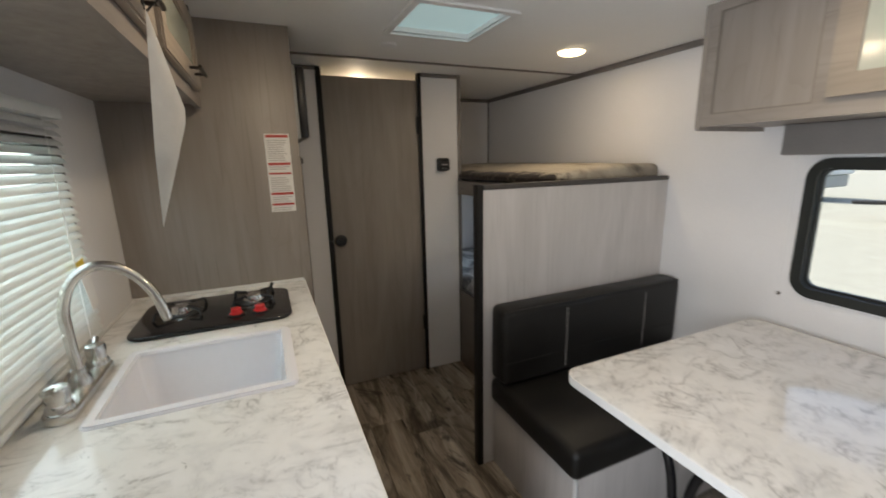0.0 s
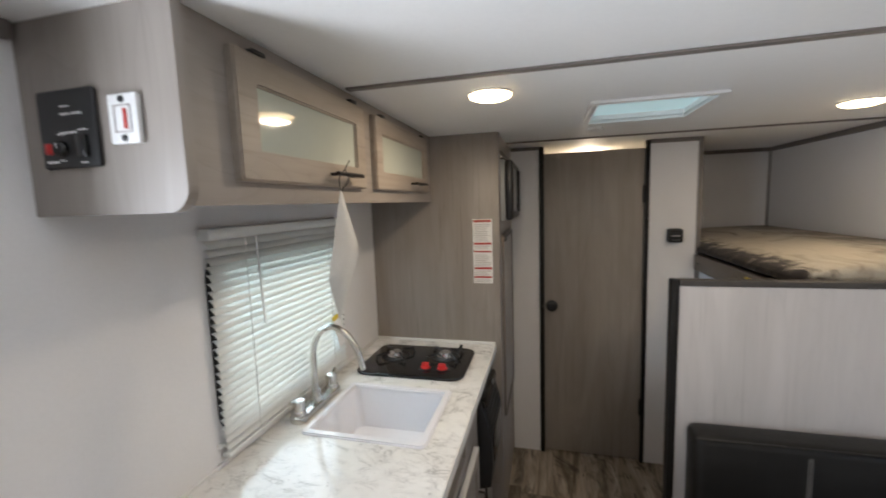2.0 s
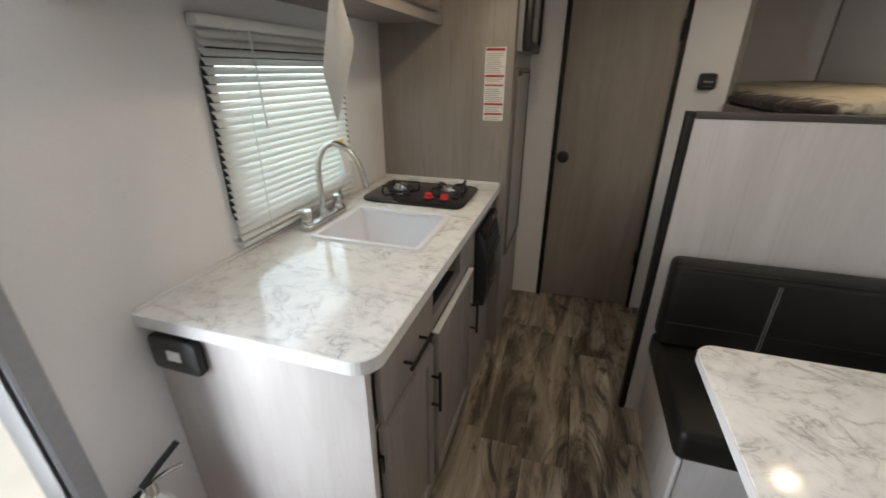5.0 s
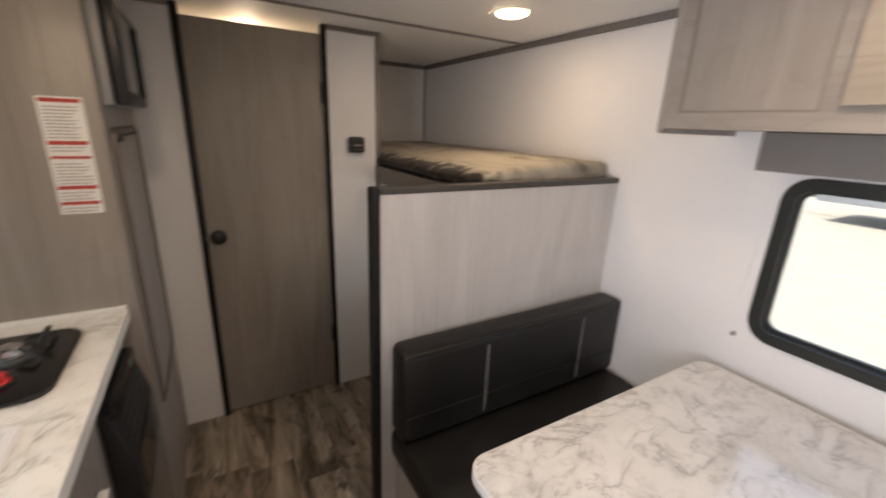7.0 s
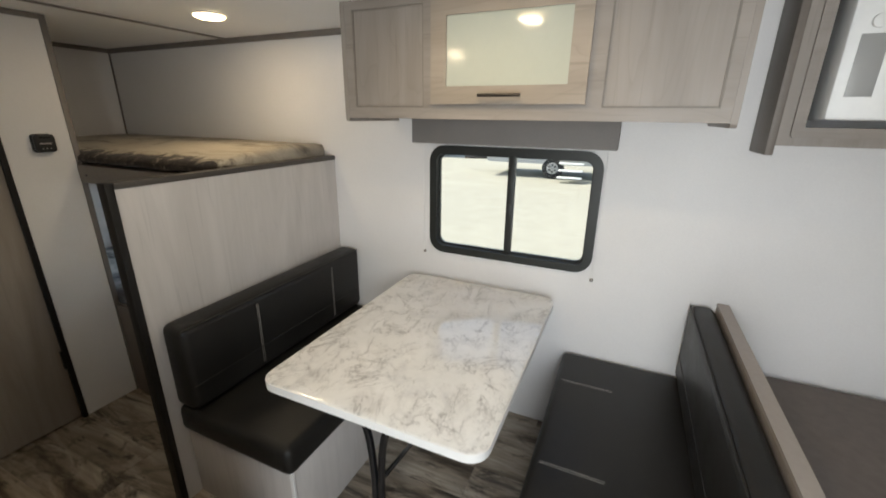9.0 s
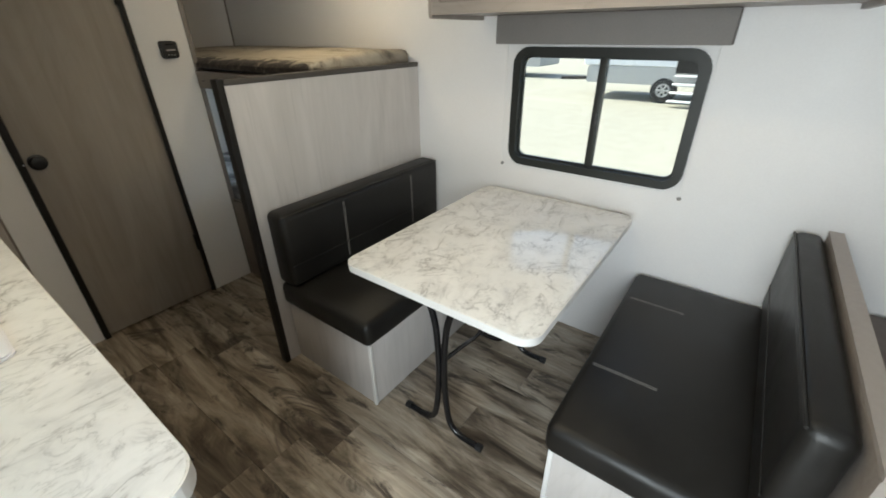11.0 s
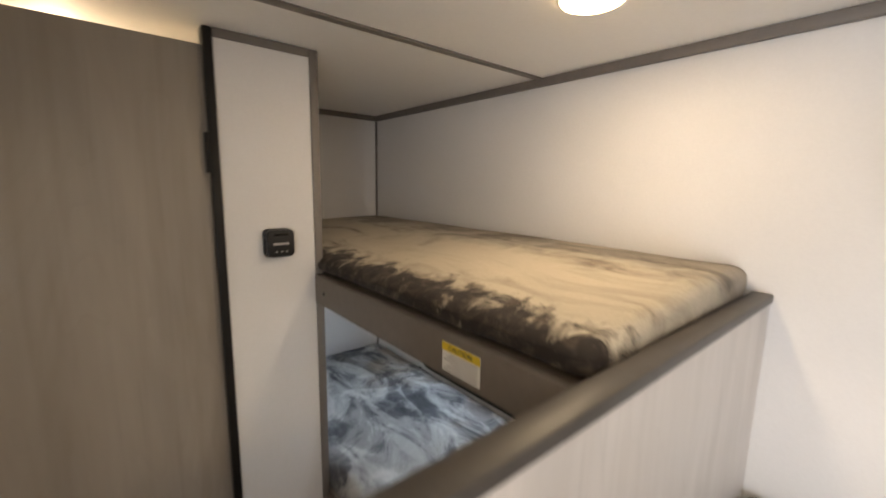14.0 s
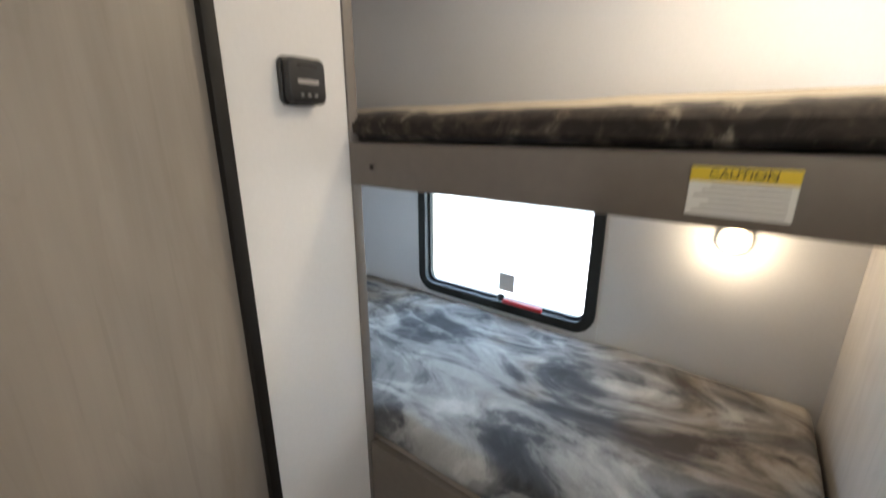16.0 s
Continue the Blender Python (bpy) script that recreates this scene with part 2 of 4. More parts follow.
DARKTRIM = plain("black_brown_trim", (0.010, 0.009, 0.008), 0.5, spec=0.3, grain=0.1)
TAUPE = plain("taupe_board", (0.16, 0.135, 0.115), 0.5, grain=0.08, scale=40)
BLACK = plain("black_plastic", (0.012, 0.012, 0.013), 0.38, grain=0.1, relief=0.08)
GLOSSBLACK = plain("black_enamel", (0.008, 0.008, 0.009), 0.12, grain=0.1, relief=0.0)
FRAMEBLACK = plain("window_frame_black", (0.022, 0.024, 0.022), 0.42, spec=0.35, grain=0.1)
BRONZE = plain("dark_bronze", (0.03, 0.025, 0.022), 0.35, metal=0.7, grain=0.1)
STEEL = plain("brushed_nickel", (0.62, 0.60, 0.56), 0.22, metal=1.0, grain=0.04)
CHROME = plain("chrome", (0.75, 0.75, 0.76), 0.1, metal=1.0, grain=0.02, relief=0.0)
SINKWHITE = plain("white_sink_plastic", (0.80, 0.80, 0.84), 0.22, grain=0.015, relief=0.03)
WHITE = plain("white_plastic", (0.80, 0.80, 0.79), 0.4, grain=0.02)
SLAT = plain("blind_slat_white", (0.78, 0.79, 0.78), 0.45, grain=0.02)
_nt = SLAT.node_tree
_tr, _mx = _nt.nodes.new("ShaderNodeBsdfTranslucent"), _nt.nodes.new("ShaderNodeMixShader")
_tr.inputs[0].default_value, _mx.inputs[0].default_value = (0.80, 0.86, 0.82, 1), 0.14
_out = _nt.nodes["Material Output"]
_nt.links.new(_nt.nodes["Principled BSDF"].outputs[0], _mx.inputs[1])
_nt.links.new(_tr.outputs[0], _mx.inputs[2])
_nt.links.new(_mx.outputs[0], _out.inputs[0])
PAPER = plain("paper", (0.80, 0.785, 0.76), 0.7, grain=0.03)
RED = plain("red_plastic", (0.55, 0.02, 0.02), 0.35)
REDINK = plain("red_ink", (0.45, 0.05, 0.035), 0.6)
GREYINK = plain("grey_ink", (0.42, 0.39, 0.38), 0.7)
YELLOW = plain("yellow_ink", (0.75, 0.55, 0.04), 0.6)
MARBLE, PLANK, LEATHER = marble(), vinyl_plank(), leather()
EDGE = plain("white_edge_band", (0.74, 0.73, 0.71), 0.4, grain=0.02)
THREAD = plain("pale_thread", (0.24, 0.225, 0.21), 0.7)
PLUSH_TOP, PLUSH = plush("plush_brown_edge", 1.62), plush("plush_cloud")
BEDGREY = plain("grey_brown_bed_cover", (0.16, 0.135, 0.12), 0.75, grain=0.12, scale=30)
BEAD = plain("bead_line", (0.20, 0.175, 0.15), 0.5, grain=0.08)
TOPTRIM = plain("dark_top_trim", (0.055, 0.048, 0.042), 0.45, grain=0.1)
FROST = plain("frosted_white_glass", (0.47, 0.49, 0.42), 0.07, grain=0.015, relief=0.0)
PANE = glass("window_glass", (0.97, 1.0, 0.97))
DIFFUSER = glow("lamp_diffuser", (1.0, 0.72, 0.37), 4.6)
# faint emission on the vent lid, in place of daylight through it
SKYLIGHT = glow("skylight_dome_glow", (0.60, 0.80, 0.80), 0.14)
GROUND = plain("pale_gravel", (0.31, 0.292, 0.235), 0.9, grain=0.08, scale=3.0, relief=0.3)
VEHWHITE = plain("vehicle_white", (0.72, 0.73, 0.74), 0.3, grain=0.03, scale=5)
VEHGREY = plain("vehicle_grey", (0.34, 0.34, 0.33), 0.35, grain=0.05, scale=5)
TYRE = plain("tyre_rubber", (0.018, 0.018, 0.018), 0.8)
VEHGLASS = plain("vehicle_dark_glass", (0.02, 0.025, 0.03), 0.08, relief=0.0)

# ---- mesh helpers ----
ORG = {}


def box(x0, x1, y0, y1, z0, z1, b=0.0, seg=2):
    bm = bmesh.new()
    bmesh.ops.create_cube(bm, size=1.0, matrix=Matrix.Translation(((x0 + x1) / 2, (y0 + y1) / 2, (z0 + z1) / 2))
                          @ Matrix.Diagonal((x1 - x0, y1 - y0, z1 - z0, 1)))
    if b:
        bmesh.ops.bevel(bm, geom=bm.edges[:], offset=b, segments=seg, profile=0.5, affect="EDGES")
    return bm


def join(*bms):
    out = bms[0]
    for other in bms[1:]:
        me = bpy.data.meshes.new("tmp")
        other.to_mesh(me)
        other.free()
        out.from_mesh(me)
        bpy.data.meshes.remove(me)
    return out


AX = {"x": lambda a, b, c: (c, a, b), "y": lambda a, b, c: (a, c, b), "z": lambda a, b, c: (a, b, c)}


def loop2d(a0, a1, b0, b1, r, n=6):
    """A rounded rectangle's outline; r is one radius or four (a1b1, a0b1, a0b0, a1b0)."""
    rs = r if isinstance(r, tuple) else (r,) * 4
    pts = []
    for k, (ca, cb) in enumerate(((a1, b1), (a0, b1), (a0, b0), (a1, b0))):
        rr = max(rs[k], 0.0005)
        sa, sb = (1 if ca == a1 else -1), (1 if cb == b1 else -1)
        for i in range(n + 1):
            t = radians(90 * k + 90 * i / n)
            pts.append((ca - sa * rr + rr * math.cos(t), cb - sb * rr + rr * math.sin(t)))
    return pts


def prism(axis, pts, c0, c1, b=0.0):
    bm = bmesh.new()
    lo = [bm.verts.new(AX[axis](p, q, c0)) for p, q in pts]
    hi = [bm.verts.new(AX[axis](p, q, c1)) for p, q in pts]
    caps = [bm.faces.new(lo), bm.faces.new(hi)]
    for i in range(len(pts)):
        j = (i + 1) % len(pts)
        bm.faces.new((lo[i], lo[j], hi[j], hi[i]))
    bmesh.ops.recalc_face_normals(bm, faces=bm.faces[:])
    if b:
        edges = [e for f in caps for e in f.edges]
        bmesh.ops.bevel(bm, geom=edges, offset=b, segments=3, profile=0.5, affect="EDGES")
    return bm


def rslab(axis, a0, a1, b0, b1, c0, c1, r, b=0.0):
    return prism(axis, loop2d(a0, a1, b0, b1, r), c0, c1, b)


def ring(axis, a0, a1, b0, b1, c0, c1, r, w):
    """A rounded rectangular frame of width w."""
    bm = bmesh.new()
    out, inn = loop2d(a0, a1, b0, b1, r), loop2d(a0 + w, a1 - w, b0 + w, b1 - w, max(r - w, 0.004) if not isinstance(r, tuple) else tuple(max(q - w, 0.004) for q in r))
    vs = [[bm.verts.new(AX[axis](p, q, c)) for p, q in pts] for pts, c in ((out, c0), (out, c1), (inn, c1), (inn, c0))]
    n = len(out)
    for k in range(4):
        for i in range(n):
            j = (i + 1) % n
            bm.faces.new((vs[k][i], vs[k][j], vs[(k + 1) % 4][j], vs[(k + 1) % 4][i]))
    bmesh.ops.recalc_face_normals(bm, faces=bm.faces[:])
    bmesh.ops.bevel(bm, geom=[e for k in (1, 2) for i in range(n) for e in [bm.edges.get((vs[k][i], vs[k][(i + 1) % n]))] if e], offset=min(0.004, w / 5), segments=2, affect="EDGES")
    return bm


def smooth_path(pts, per=6):
    ps = [Vector(p) for p in pts]
    ps = [2 * ps[0] - ps[1]] + ps + [2 * ps[-1] - ps[-2]]
    out = []
    for i in range(1, len(ps) - 2):
        a, b, c, d = ps[i - 1:i + 3]
        for k in range(per):
            t = k / per
            out.append(0.5 * (2 * b + (c - a) * t + (2 * a - 5 * b + 4 * c - d) * t * t + (3 * b - a - 3 * c + d) * t ** 3))
    return out + [ps[-2]]


def tube(pts, r, seg=10, per=6, straight=False):
    path = [Vector(p) for p in pts] if straight else smooth_path(pts, per)
    bm = bmesh.new()
    up, rings = None, []
    for i, p in enumerate(path):
        d = (path[min(i + 1, len(path) - 1)] - path[max(i - 1, 0)]).normalized()
        if up is None:
            up = d.orthogonal().normalized()
        up = (up - d * up.dot(d)).normalized()
        side = d.cross(up)
        rr = r[i * len(r) // len(path)] if isinstance(r, tuple) else r
        rings.append([bm.verts.new(p + rr * (math.cos(2 * math.pi * k / seg) * up + math.sin(2 * math.pi * k / seg) * side)) for k in range(seg)])
    for a, b in zip(rings, rings[1:]):
        for k in range(seg):
            bm.faces.new((a[k], a[(k + 1) % seg], b[(k + 1) % seg], b[k]))
    bm.faces.new(rings[0][::-1]), bm.faces.new(rings[-1])
    bmesh.ops.recalc_face_normals(bm, faces=bm.faces[:])
    return bm


def lathe(at, profile, axis="z", seg=24):
    bm = bmesh.new()
    rings = []
    for r, h in profile:
        rings.append([bm.verts.new(Vector(at) + Vector(AX[axis](r * math.cos(2 * math.pi * k / seg), r * math.sin(2 * math.pi * k / seg), h))) for k in range(seg)])
    for a, b in zip(rings, rings[1:]):
        for k in range(seg):
            bm.faces.new((a[k], a[(k + 1) % seg], b[(k + 1) % seg], b[k]))
    bm.faces.new(rings[0]), bm.faces.new(rings[-1])
    bmesh.ops.recalc_face_normals(bm, faces=bm.faces[:])
    return bm


def mesh_of(name, bm, material, origin, smooth):
    bmesh.ops.translate(bm, verts=bm.verts[:], vec=-Vector(origin))
    me = bpy.data.meshes.new(name)
    bm.to_mesh(me)
    bm.free()
    me.materials.append(material)
    if smooth:
        me.polygons.foreach_set("use_smooth", [True] * len(me.polygons))
        me.set_sharp_from_angle(angle=radians(35))
    return me


def thing(name, loc, label, category, group="", kind=""):
    e = new(name)
    e.location = loc
    ORG[e] = Vector(loc)
    return tagged(e, label, category, group, kind)


def part(name, bm, material, parent, label="", smooth=True):
    ob = new(name, mesh_of(name, bm, material, ORG[parent], smooth))
    ob.parent = parent
    ORG[ob] = ORG[parent]
    return tagged(ob, label)


def solo(name, bm, material, label, category, kind="", group="", smooth=True):
    lo = [min(v.co[i] for v in bm.verts) for i in range(3)]
    hi = [max(v.co[i] for v in bm.verts) for i in range(3)]
    org = Vector(((lo[0] + hi[0]) / 2, (lo[1] + hi[1]) / 2, lo[2]))
    ob = new(name, mesh_of(name, bm, material, org, smooth))
    ob.location = org
    ORG[ob] = org
    return tagged(ob, label, category, group, kind)


def letters(name, text, size, m, material, parent, thick=0.0006):
    cu = bpy.data.curves.new(name, "FONT")
    cu.body, cu.size, cu.extrude, cu.align_x, cu.align_y = text, size, thick, "CENTER", "CENTER"
    tmp = new("tmp_text", cu)
    bpy.context.view_layer.update()
    me = bpy.data.meshes.new_from_object(tmp.evaluated_get(bpy.context.evaluated_depsgraph_get()))
    bpy.data.objects.remove(tmp)
    bpy.data.curves.remove(cu)
    me.materials.clear()
    me.materials.append(material)
    me.transform(Matrix.Translation(-ORG[parent]) @ m)
    ob = new(name, me)
    ob.parent = parent
    ORG[ob] = ORG[parent]
    return ob


def facing(at, out, up=(0, 0, 1)):
    """The pose of flat writing at a place on a wall with that outward normal."""
    z = Vector(out).normalized()
    x = Vector(up).cross(z).normalized()
    y = z.cross(x)
    return Matrix.Translation(at) @ Matrix((x, y, z)).transposed().to_4x4()


def wall_x(x0, x1, y0, y1, z0, z1, holes):
    """A wall across x with rectangular openings (y0, y1, z0, z1), in y order."""
    bms, y = [], y0
    for a, b, c, d in sorted(holes):
        bms.append(box(x0, x1, y, a, z0, z1))
        if c > z0:
            bms.append(box(x0, x1, a, b, z0, c))
        if d < z1:
            bms.append(box(x0, x1, a, b, d, z1))
        y = b
    bms.append(box(x0, x1, y, y1, z0, z1))
    return join(*bms)


# ---- setting ----
L, R, CZ, YF, YB, PY, KY = -0.03, 2.345, 1.915, -1.55, 3.63, 2.762, 2.128
LWIN = (1.085, 1.765, 0.985, 1.50)
RWIN = (0.44, 1.23, 0.855, 1.385)
BWIN = (2.43, 3.195, 0.625, 1.165)
DOOR = (-0.15, 0.515, 0.0, 1.78)
IN = 0.03


def inset(w):
    return (w[0] + IN, w[1] - IN, w[2] + IN, w[3] - IN)


solo("wall_left", wall_x(L - 0.05, L, YF, YB, -0.08, CZ + 0.06, [inset(LWIN), (DOOR[0], DOOR[1], 0.0, DOOR[3])]), WALL, "white textured wall panel with entry doorway and window", "wall", "structure", smooth=False)
solo("wall_right", wall_x(R, R + 0.05, YF, YB, -0.08, CZ + 0.06, [inset(RWIN), inset(BWIN)]), WALL, "white textured wall panel with two windows", "wall", "structure", smooth=False)
solo("wall_back", box(L - 0.05, R + 0.05, YB, YB + 0.05, -0.08, CZ + 0.06), WALL, "white panel wall behind the bunks", "wall", "structure", smooth=False)
solo("wall_front", box(L - 0.05, R + 0.05, YF - 0.05, YF, -0.08, CZ + 0.06), WALL, "white panel wall past the bed", "wall", "structure", smooth=False)
VX0, VX1, VY0, VY1 = 0.98, 1.34, 1.71, 2.065
solo("ceiling", join(box(L, R, YF, VY0, CZ, CZ + 0.06), box(L, R, VY1, YB, CZ, CZ + 0.06), box(L, VX0, VY0, VY1, CZ, CZ + 0.06), box(VX1, R, VY0, VY1, CZ, CZ + 0.06)),
     CEIL, "smooth white ceiling panels with seams", "ceiling", "structure", smooth=False)

# partition with the bathroom door
solo("wall_partition_narrow", box(0.607, 0.778, PY, PY + 0.03, 0, CZ), WALL, "narrow white panel beside the bathroom door", "wall", "structure", smooth=False)
solo("wall_partition_wide", join(box(1.372, 1.617, PY, PY + 0.03, 0, CZ - 0.022), box(1.60, 1.63, PY + 0.03, YB, 0, CZ)), WALL, "white panel wall beside the bunks", "wall", "structure", smooth=False)
solo("trim_partition_side", box(1.617, 1.641, PY - 0.006, PY + 0.03, 0, CZ, 0.003), TRIM, "grey corner trim on the partition", "trim", "structure")
solo("trim_partition_top", box(1.378, 1.617, PY - 0.006, PY + 0.03, CZ - 0.022, CZ, 0.003), TRIM, "grey trim along the partition's top", "trim", "structure")
solo("trim_partition_top_narrow", box(0.607, 0.776, PY - 0.005, PY, CZ - 0.02, CZ, 0.002), TRIM, "grey trim along the narrow panel's top", "trim", "structure")
door = thing("door_1", (1.075, PY, 0), "closed grey-brown woodgrain sliding bathroom door in black posts", "door", kind="structure")
part("door_leaf", box(0.80, 1.357, PY + 0.004, PY + 0.03, 0.012, 1.872, 0.003), DOORWOOD, door)
part("door_post", box(0.774, 0.802, PY - 0.012, PY + 0.03, 0, CZ - 0.002, 0.004), DARKTRIM, door, "black door post")
part("door_post", box(1.355, 1.377, PY - 0.012, PY + 0.03, 0, CZ - 0.002, 0.004), DARKTRIM, door, "black door post")
for hz in (1.568, 0.3):
    part("hinge", box(1.346, 1.356, PY - 0.010, PY + 0.004, hz, hz + 0.098, 0.002), DARKTRIM, door, "black hinge")
knob = part("door_pull", lathe((0.845, PY + 0.004, 0.955), [(0.034, 0.0), (0.034, -0.008), (0.028, -0.010), (0.024, -0.022), (0.026, -0.03), (0.018, -0.034), (0.004, -0.034)], "y"), BLACK, door, "round black pull")
part("latch_pin", lathe((0.795, PY - 0.012, 0.955), [(0.004, 0), (0.004, -0.006), (0.001, -0.007)], "y", 10), CHROME, door, "small chrome pin")
# bathroom shell behind the door, with its light
solo("bath_wall", box(L, 1.60, PY + 0.5, PY + 0.52, 0, CZ), plain("bath_cream", (0.72, 0.64, 0.46), 0.6), "cream wall inside the bathroom", "wall", "structure", smooth=False)

# ceiling and wall trims
for y in (1.28, 2.512):
    solo("trim_ceiling_seam", box(0.30 if y < 2 else L, R, y - 0.013, y + 0.013, CZ - 0.006, CZ, 0.002), TRIM, "thin grey-brown ceiling seam strip", "trim", "structure")
solo("trim_cove_right", box(R - 0.018, R, 1.43, YB, CZ - 0.028, CZ, 0.004), TRIM, "grey-brown cove trim along the ceiling", "trim", "structure")
solo("trim_cove_right_front", box(R - 0.018, R, YF, 0.08, CZ - 0.028, CZ, 0.004), TRIM, "grey-brown cove trim along the ceiling", "trim", "structure")
solo("trim_cove_left", box(L, L + 0.018, YF, 0.745, CZ - 0.03, CZ, 0.004), TRIM, "grey-brown cove trim over the entry door", "trim", "structure")
solo("trim_cove_back", box(1.631, R - 0.018, YB - 0.018, YB, CZ - 0.026, CZ, 0.004), TRIM, "grey-brown cove trim at the bunk", "trim", "structure")
solo("trim_corner_bunk", box(R - 0.01, R, YB - 0.01, YB, 0, CZ - 0.028, 0.003), TRIM, "dark corner strip behind the bunk", "trim", "structure")

# entry doorway frame
ent = thing("door_2", (L, 0.18, 0), "open entry doorway with rounded grey metal frame", "door", kind="structure")
part("door_frame", ring("x", DOOR[0] - 0.045, DOOR[1] + 0.045, -0.02, DOOR[3] + 0.045, L - 0.06, L + 0.014, (0.11, 0.11, 0.01, 0.01), 0.047), plain("door_frame_grey", (0.33, 0.335, 0.35), 0.4), ent, "grey metal jamb")
arch = []
for grow, r, turn in ((0.048, 0.113, 1), (-0.004, 0.06, -1)):
    a0, a1, zt = DOOR[0] - grow, DOOR[1] + grow, DOOR[3] + grow
    side = [(a1, 1.69)] + [(a1 - r + r * math.cos(radians(q)), zt - r + r * math.sin(radians(q))) for q in range(0, 91, 15)]
    side += [(a0 + r + r * math.cos(radians(q)), zt - r + r * math.sin(radians(q))) for q in range(90, 181, 15)] + [(a0, 1.69)]
    arch += side[::turn]
part("door_arch", prism("x", arch, L - 0.063, L + 0.019), plain("door_arch_slate", (0.055, 0.06, 0.075), 0.4), ent, "dark slate rounded head of the frame", smooth=False)
part("door_seal", ring("x", DOOR[0] - 0.006, DOOR[1] + 0.006, 0.01, DOOR[3] + 0.006, L - 0.078, L + 0.004, (0.08, 0.08, 0.005, 0.005), 0.016), BLACK, ent, "black rubber seal")


def rv_window(name, w, x, s, mullion, label):
    """A black rounded window frame; s is +1 where the outside lies at +x."""
    t = thing(name, (x, (w[0] + w[1]) / 2, w[2]), label, "window", kind="structure")
    part("window_frame", ring("x", *w, min(x - s * 0.012, x + s * 0.05), max(x - s * 0.012, x + s * 0.05), 0.075, 0.036), FRAMEBLACK, t, "black rounded frame")
    part("inner_frame", ring("x", w[0] + 0.034, w[1] - 0.034, w[2] + 0.034, w[3] - 0.034, min(x + s * 0.015, x + s * 0.035), max(x + s * 0.015, x + s * 0.035), 0.045, 0.010), FRAMEBLACK, t)
    if mullion:
        part("mullion", box(min(x + s * 0.002, x + s * 0.034), max(x + s * 0.002, x + s * 0.034), mullion - 0.016, mullion + 0.016, w[2] + 0.036, w[3] - 0.036, 0.003), FRAMEBLACK, t, "black centre bar")
        part("latch", box(x - s * 0.006 - 0.004, x - s * 0.006 + 0.004, mullion - 0.008, mullion + 0.008, (w[2] + w[3]) / 2 - 0.035, (w[2] + w[3]) / 2 + 0.01, 0.002), BLACK, t, "black slide latch")
    cuts = [w[0] + 0.04, mullion, w[1] - 0.04] if mullion else [w[0] + 0.04, w[1] - 0.04]
    for a, b in zip(cuts, cuts[1:]):
        p = part("pane", box(min(x + s * 0.022, x + s * 0.026), max(x + s * 0.022, x + s * 0.026), a, b, w[2] + 0.04, w[3] - 0.04), PANE, t, smooth=False)
        p.visible_shadow = False
    return t


rv_window("window_1", LWIN, L, -1, None, "kitchen window with black rounded frame behind blinds")
rv_window("window_2", RWIN, R, 1, 0.828, "sliding dinette window with black rounded frame")
wb = rv_window("window_3", BWIN, R, 1, None, "bunk emergency window with black rounded frame and red latch")
part("latch", box(R - 0.03, R - 0.012, 2.61, 2.77, 0.668, 0.684, 0.004), RED, wb, "red emergency latch")
part("latch_grip", box(R - 0.02, R - 0.012, 2.768, 2.792, 0.668, 0.700, 0.003), BLACK, wb)
part("sticker", box(R + 0.0185, R + 0.0205, 2.745, 2.81, 0.698, 0.77), PAPER, wb, "white paper sticker", smooth=False)

# ---- kitchen ----
CX, CF = 0.576, 0.548


def bar_handle(parent, a, b, out, length_axis):
    """A dark bar pull with two posts; a and b are its ends, out the way that it stands off."""
    a, b, o = Vector(a), Vector(b), Vector(out)
    d = (b - a).normalized()
    bm = tube([a + o * 0.028, b + o * 0.028], 0.0055, 8, 1, True)
    for q in (a + d * 0.02, b - d * 0.02):
        bm = join(bm, tube([q, q + o * 0.028], 0.0045, 8, 1, True))
    return part("handle", bm, BRONZE, parent, "dark bronze bar handle")


# the worktop, with the sink cut out, built of strips round the bowl
SX0, SX1, SY0, SY1 = 0.098, 0.474, 1.268, 1.60
top = thing("worktop", (0.27, 1.44, 0.885), "white and grey marble-look laminate kitchen worktop", "worktop")
slab = join(rslab("z", L, CX, 0.745, SY0 + 0.012, 0.885, 0.92, (0.0, 0.0, 0.0, 0.055)), box(L, CX, SY1 - 0.012, KY, 0.885, 0.92),
            box(L, SX0 + 0.012, SY0 + 0.012, SY1 - 0.012, 0.885, 0.92), box(SX1 - 0.012, CX, SY0 + 0.012, SY1 - 0.012, 0.885, 0.92))
part("surface", slab, MARBLE, top)
part("edge_band", join(box(CX, CX + 0.003, 0.80, KY, 0.886, 0.919), box(L, CX - 0.055, 0.742, 0.745, 0.886, 0.919),
                        prism("z", [(CX - 0.055 + q * math.cos(radians(a)), 0.80 + q * math.sin(radians(a))) for q, aa in ((0.055, range(-90, 1, 10)), (0.058, range(0, -91, -10))) for a in aa], 0.886, 0.919)), EDGE, top, "white edge band", smooth=False)
part("backsplash_strip", join(box(L, CX, KY - 0.008, KY, 0.92, 0.932, 0.002), box(L, L + 0.008, 0.75, KY - 0.008, 0.92, 0.930, 0.002)), EDGE, top, "thin white sealing strip")

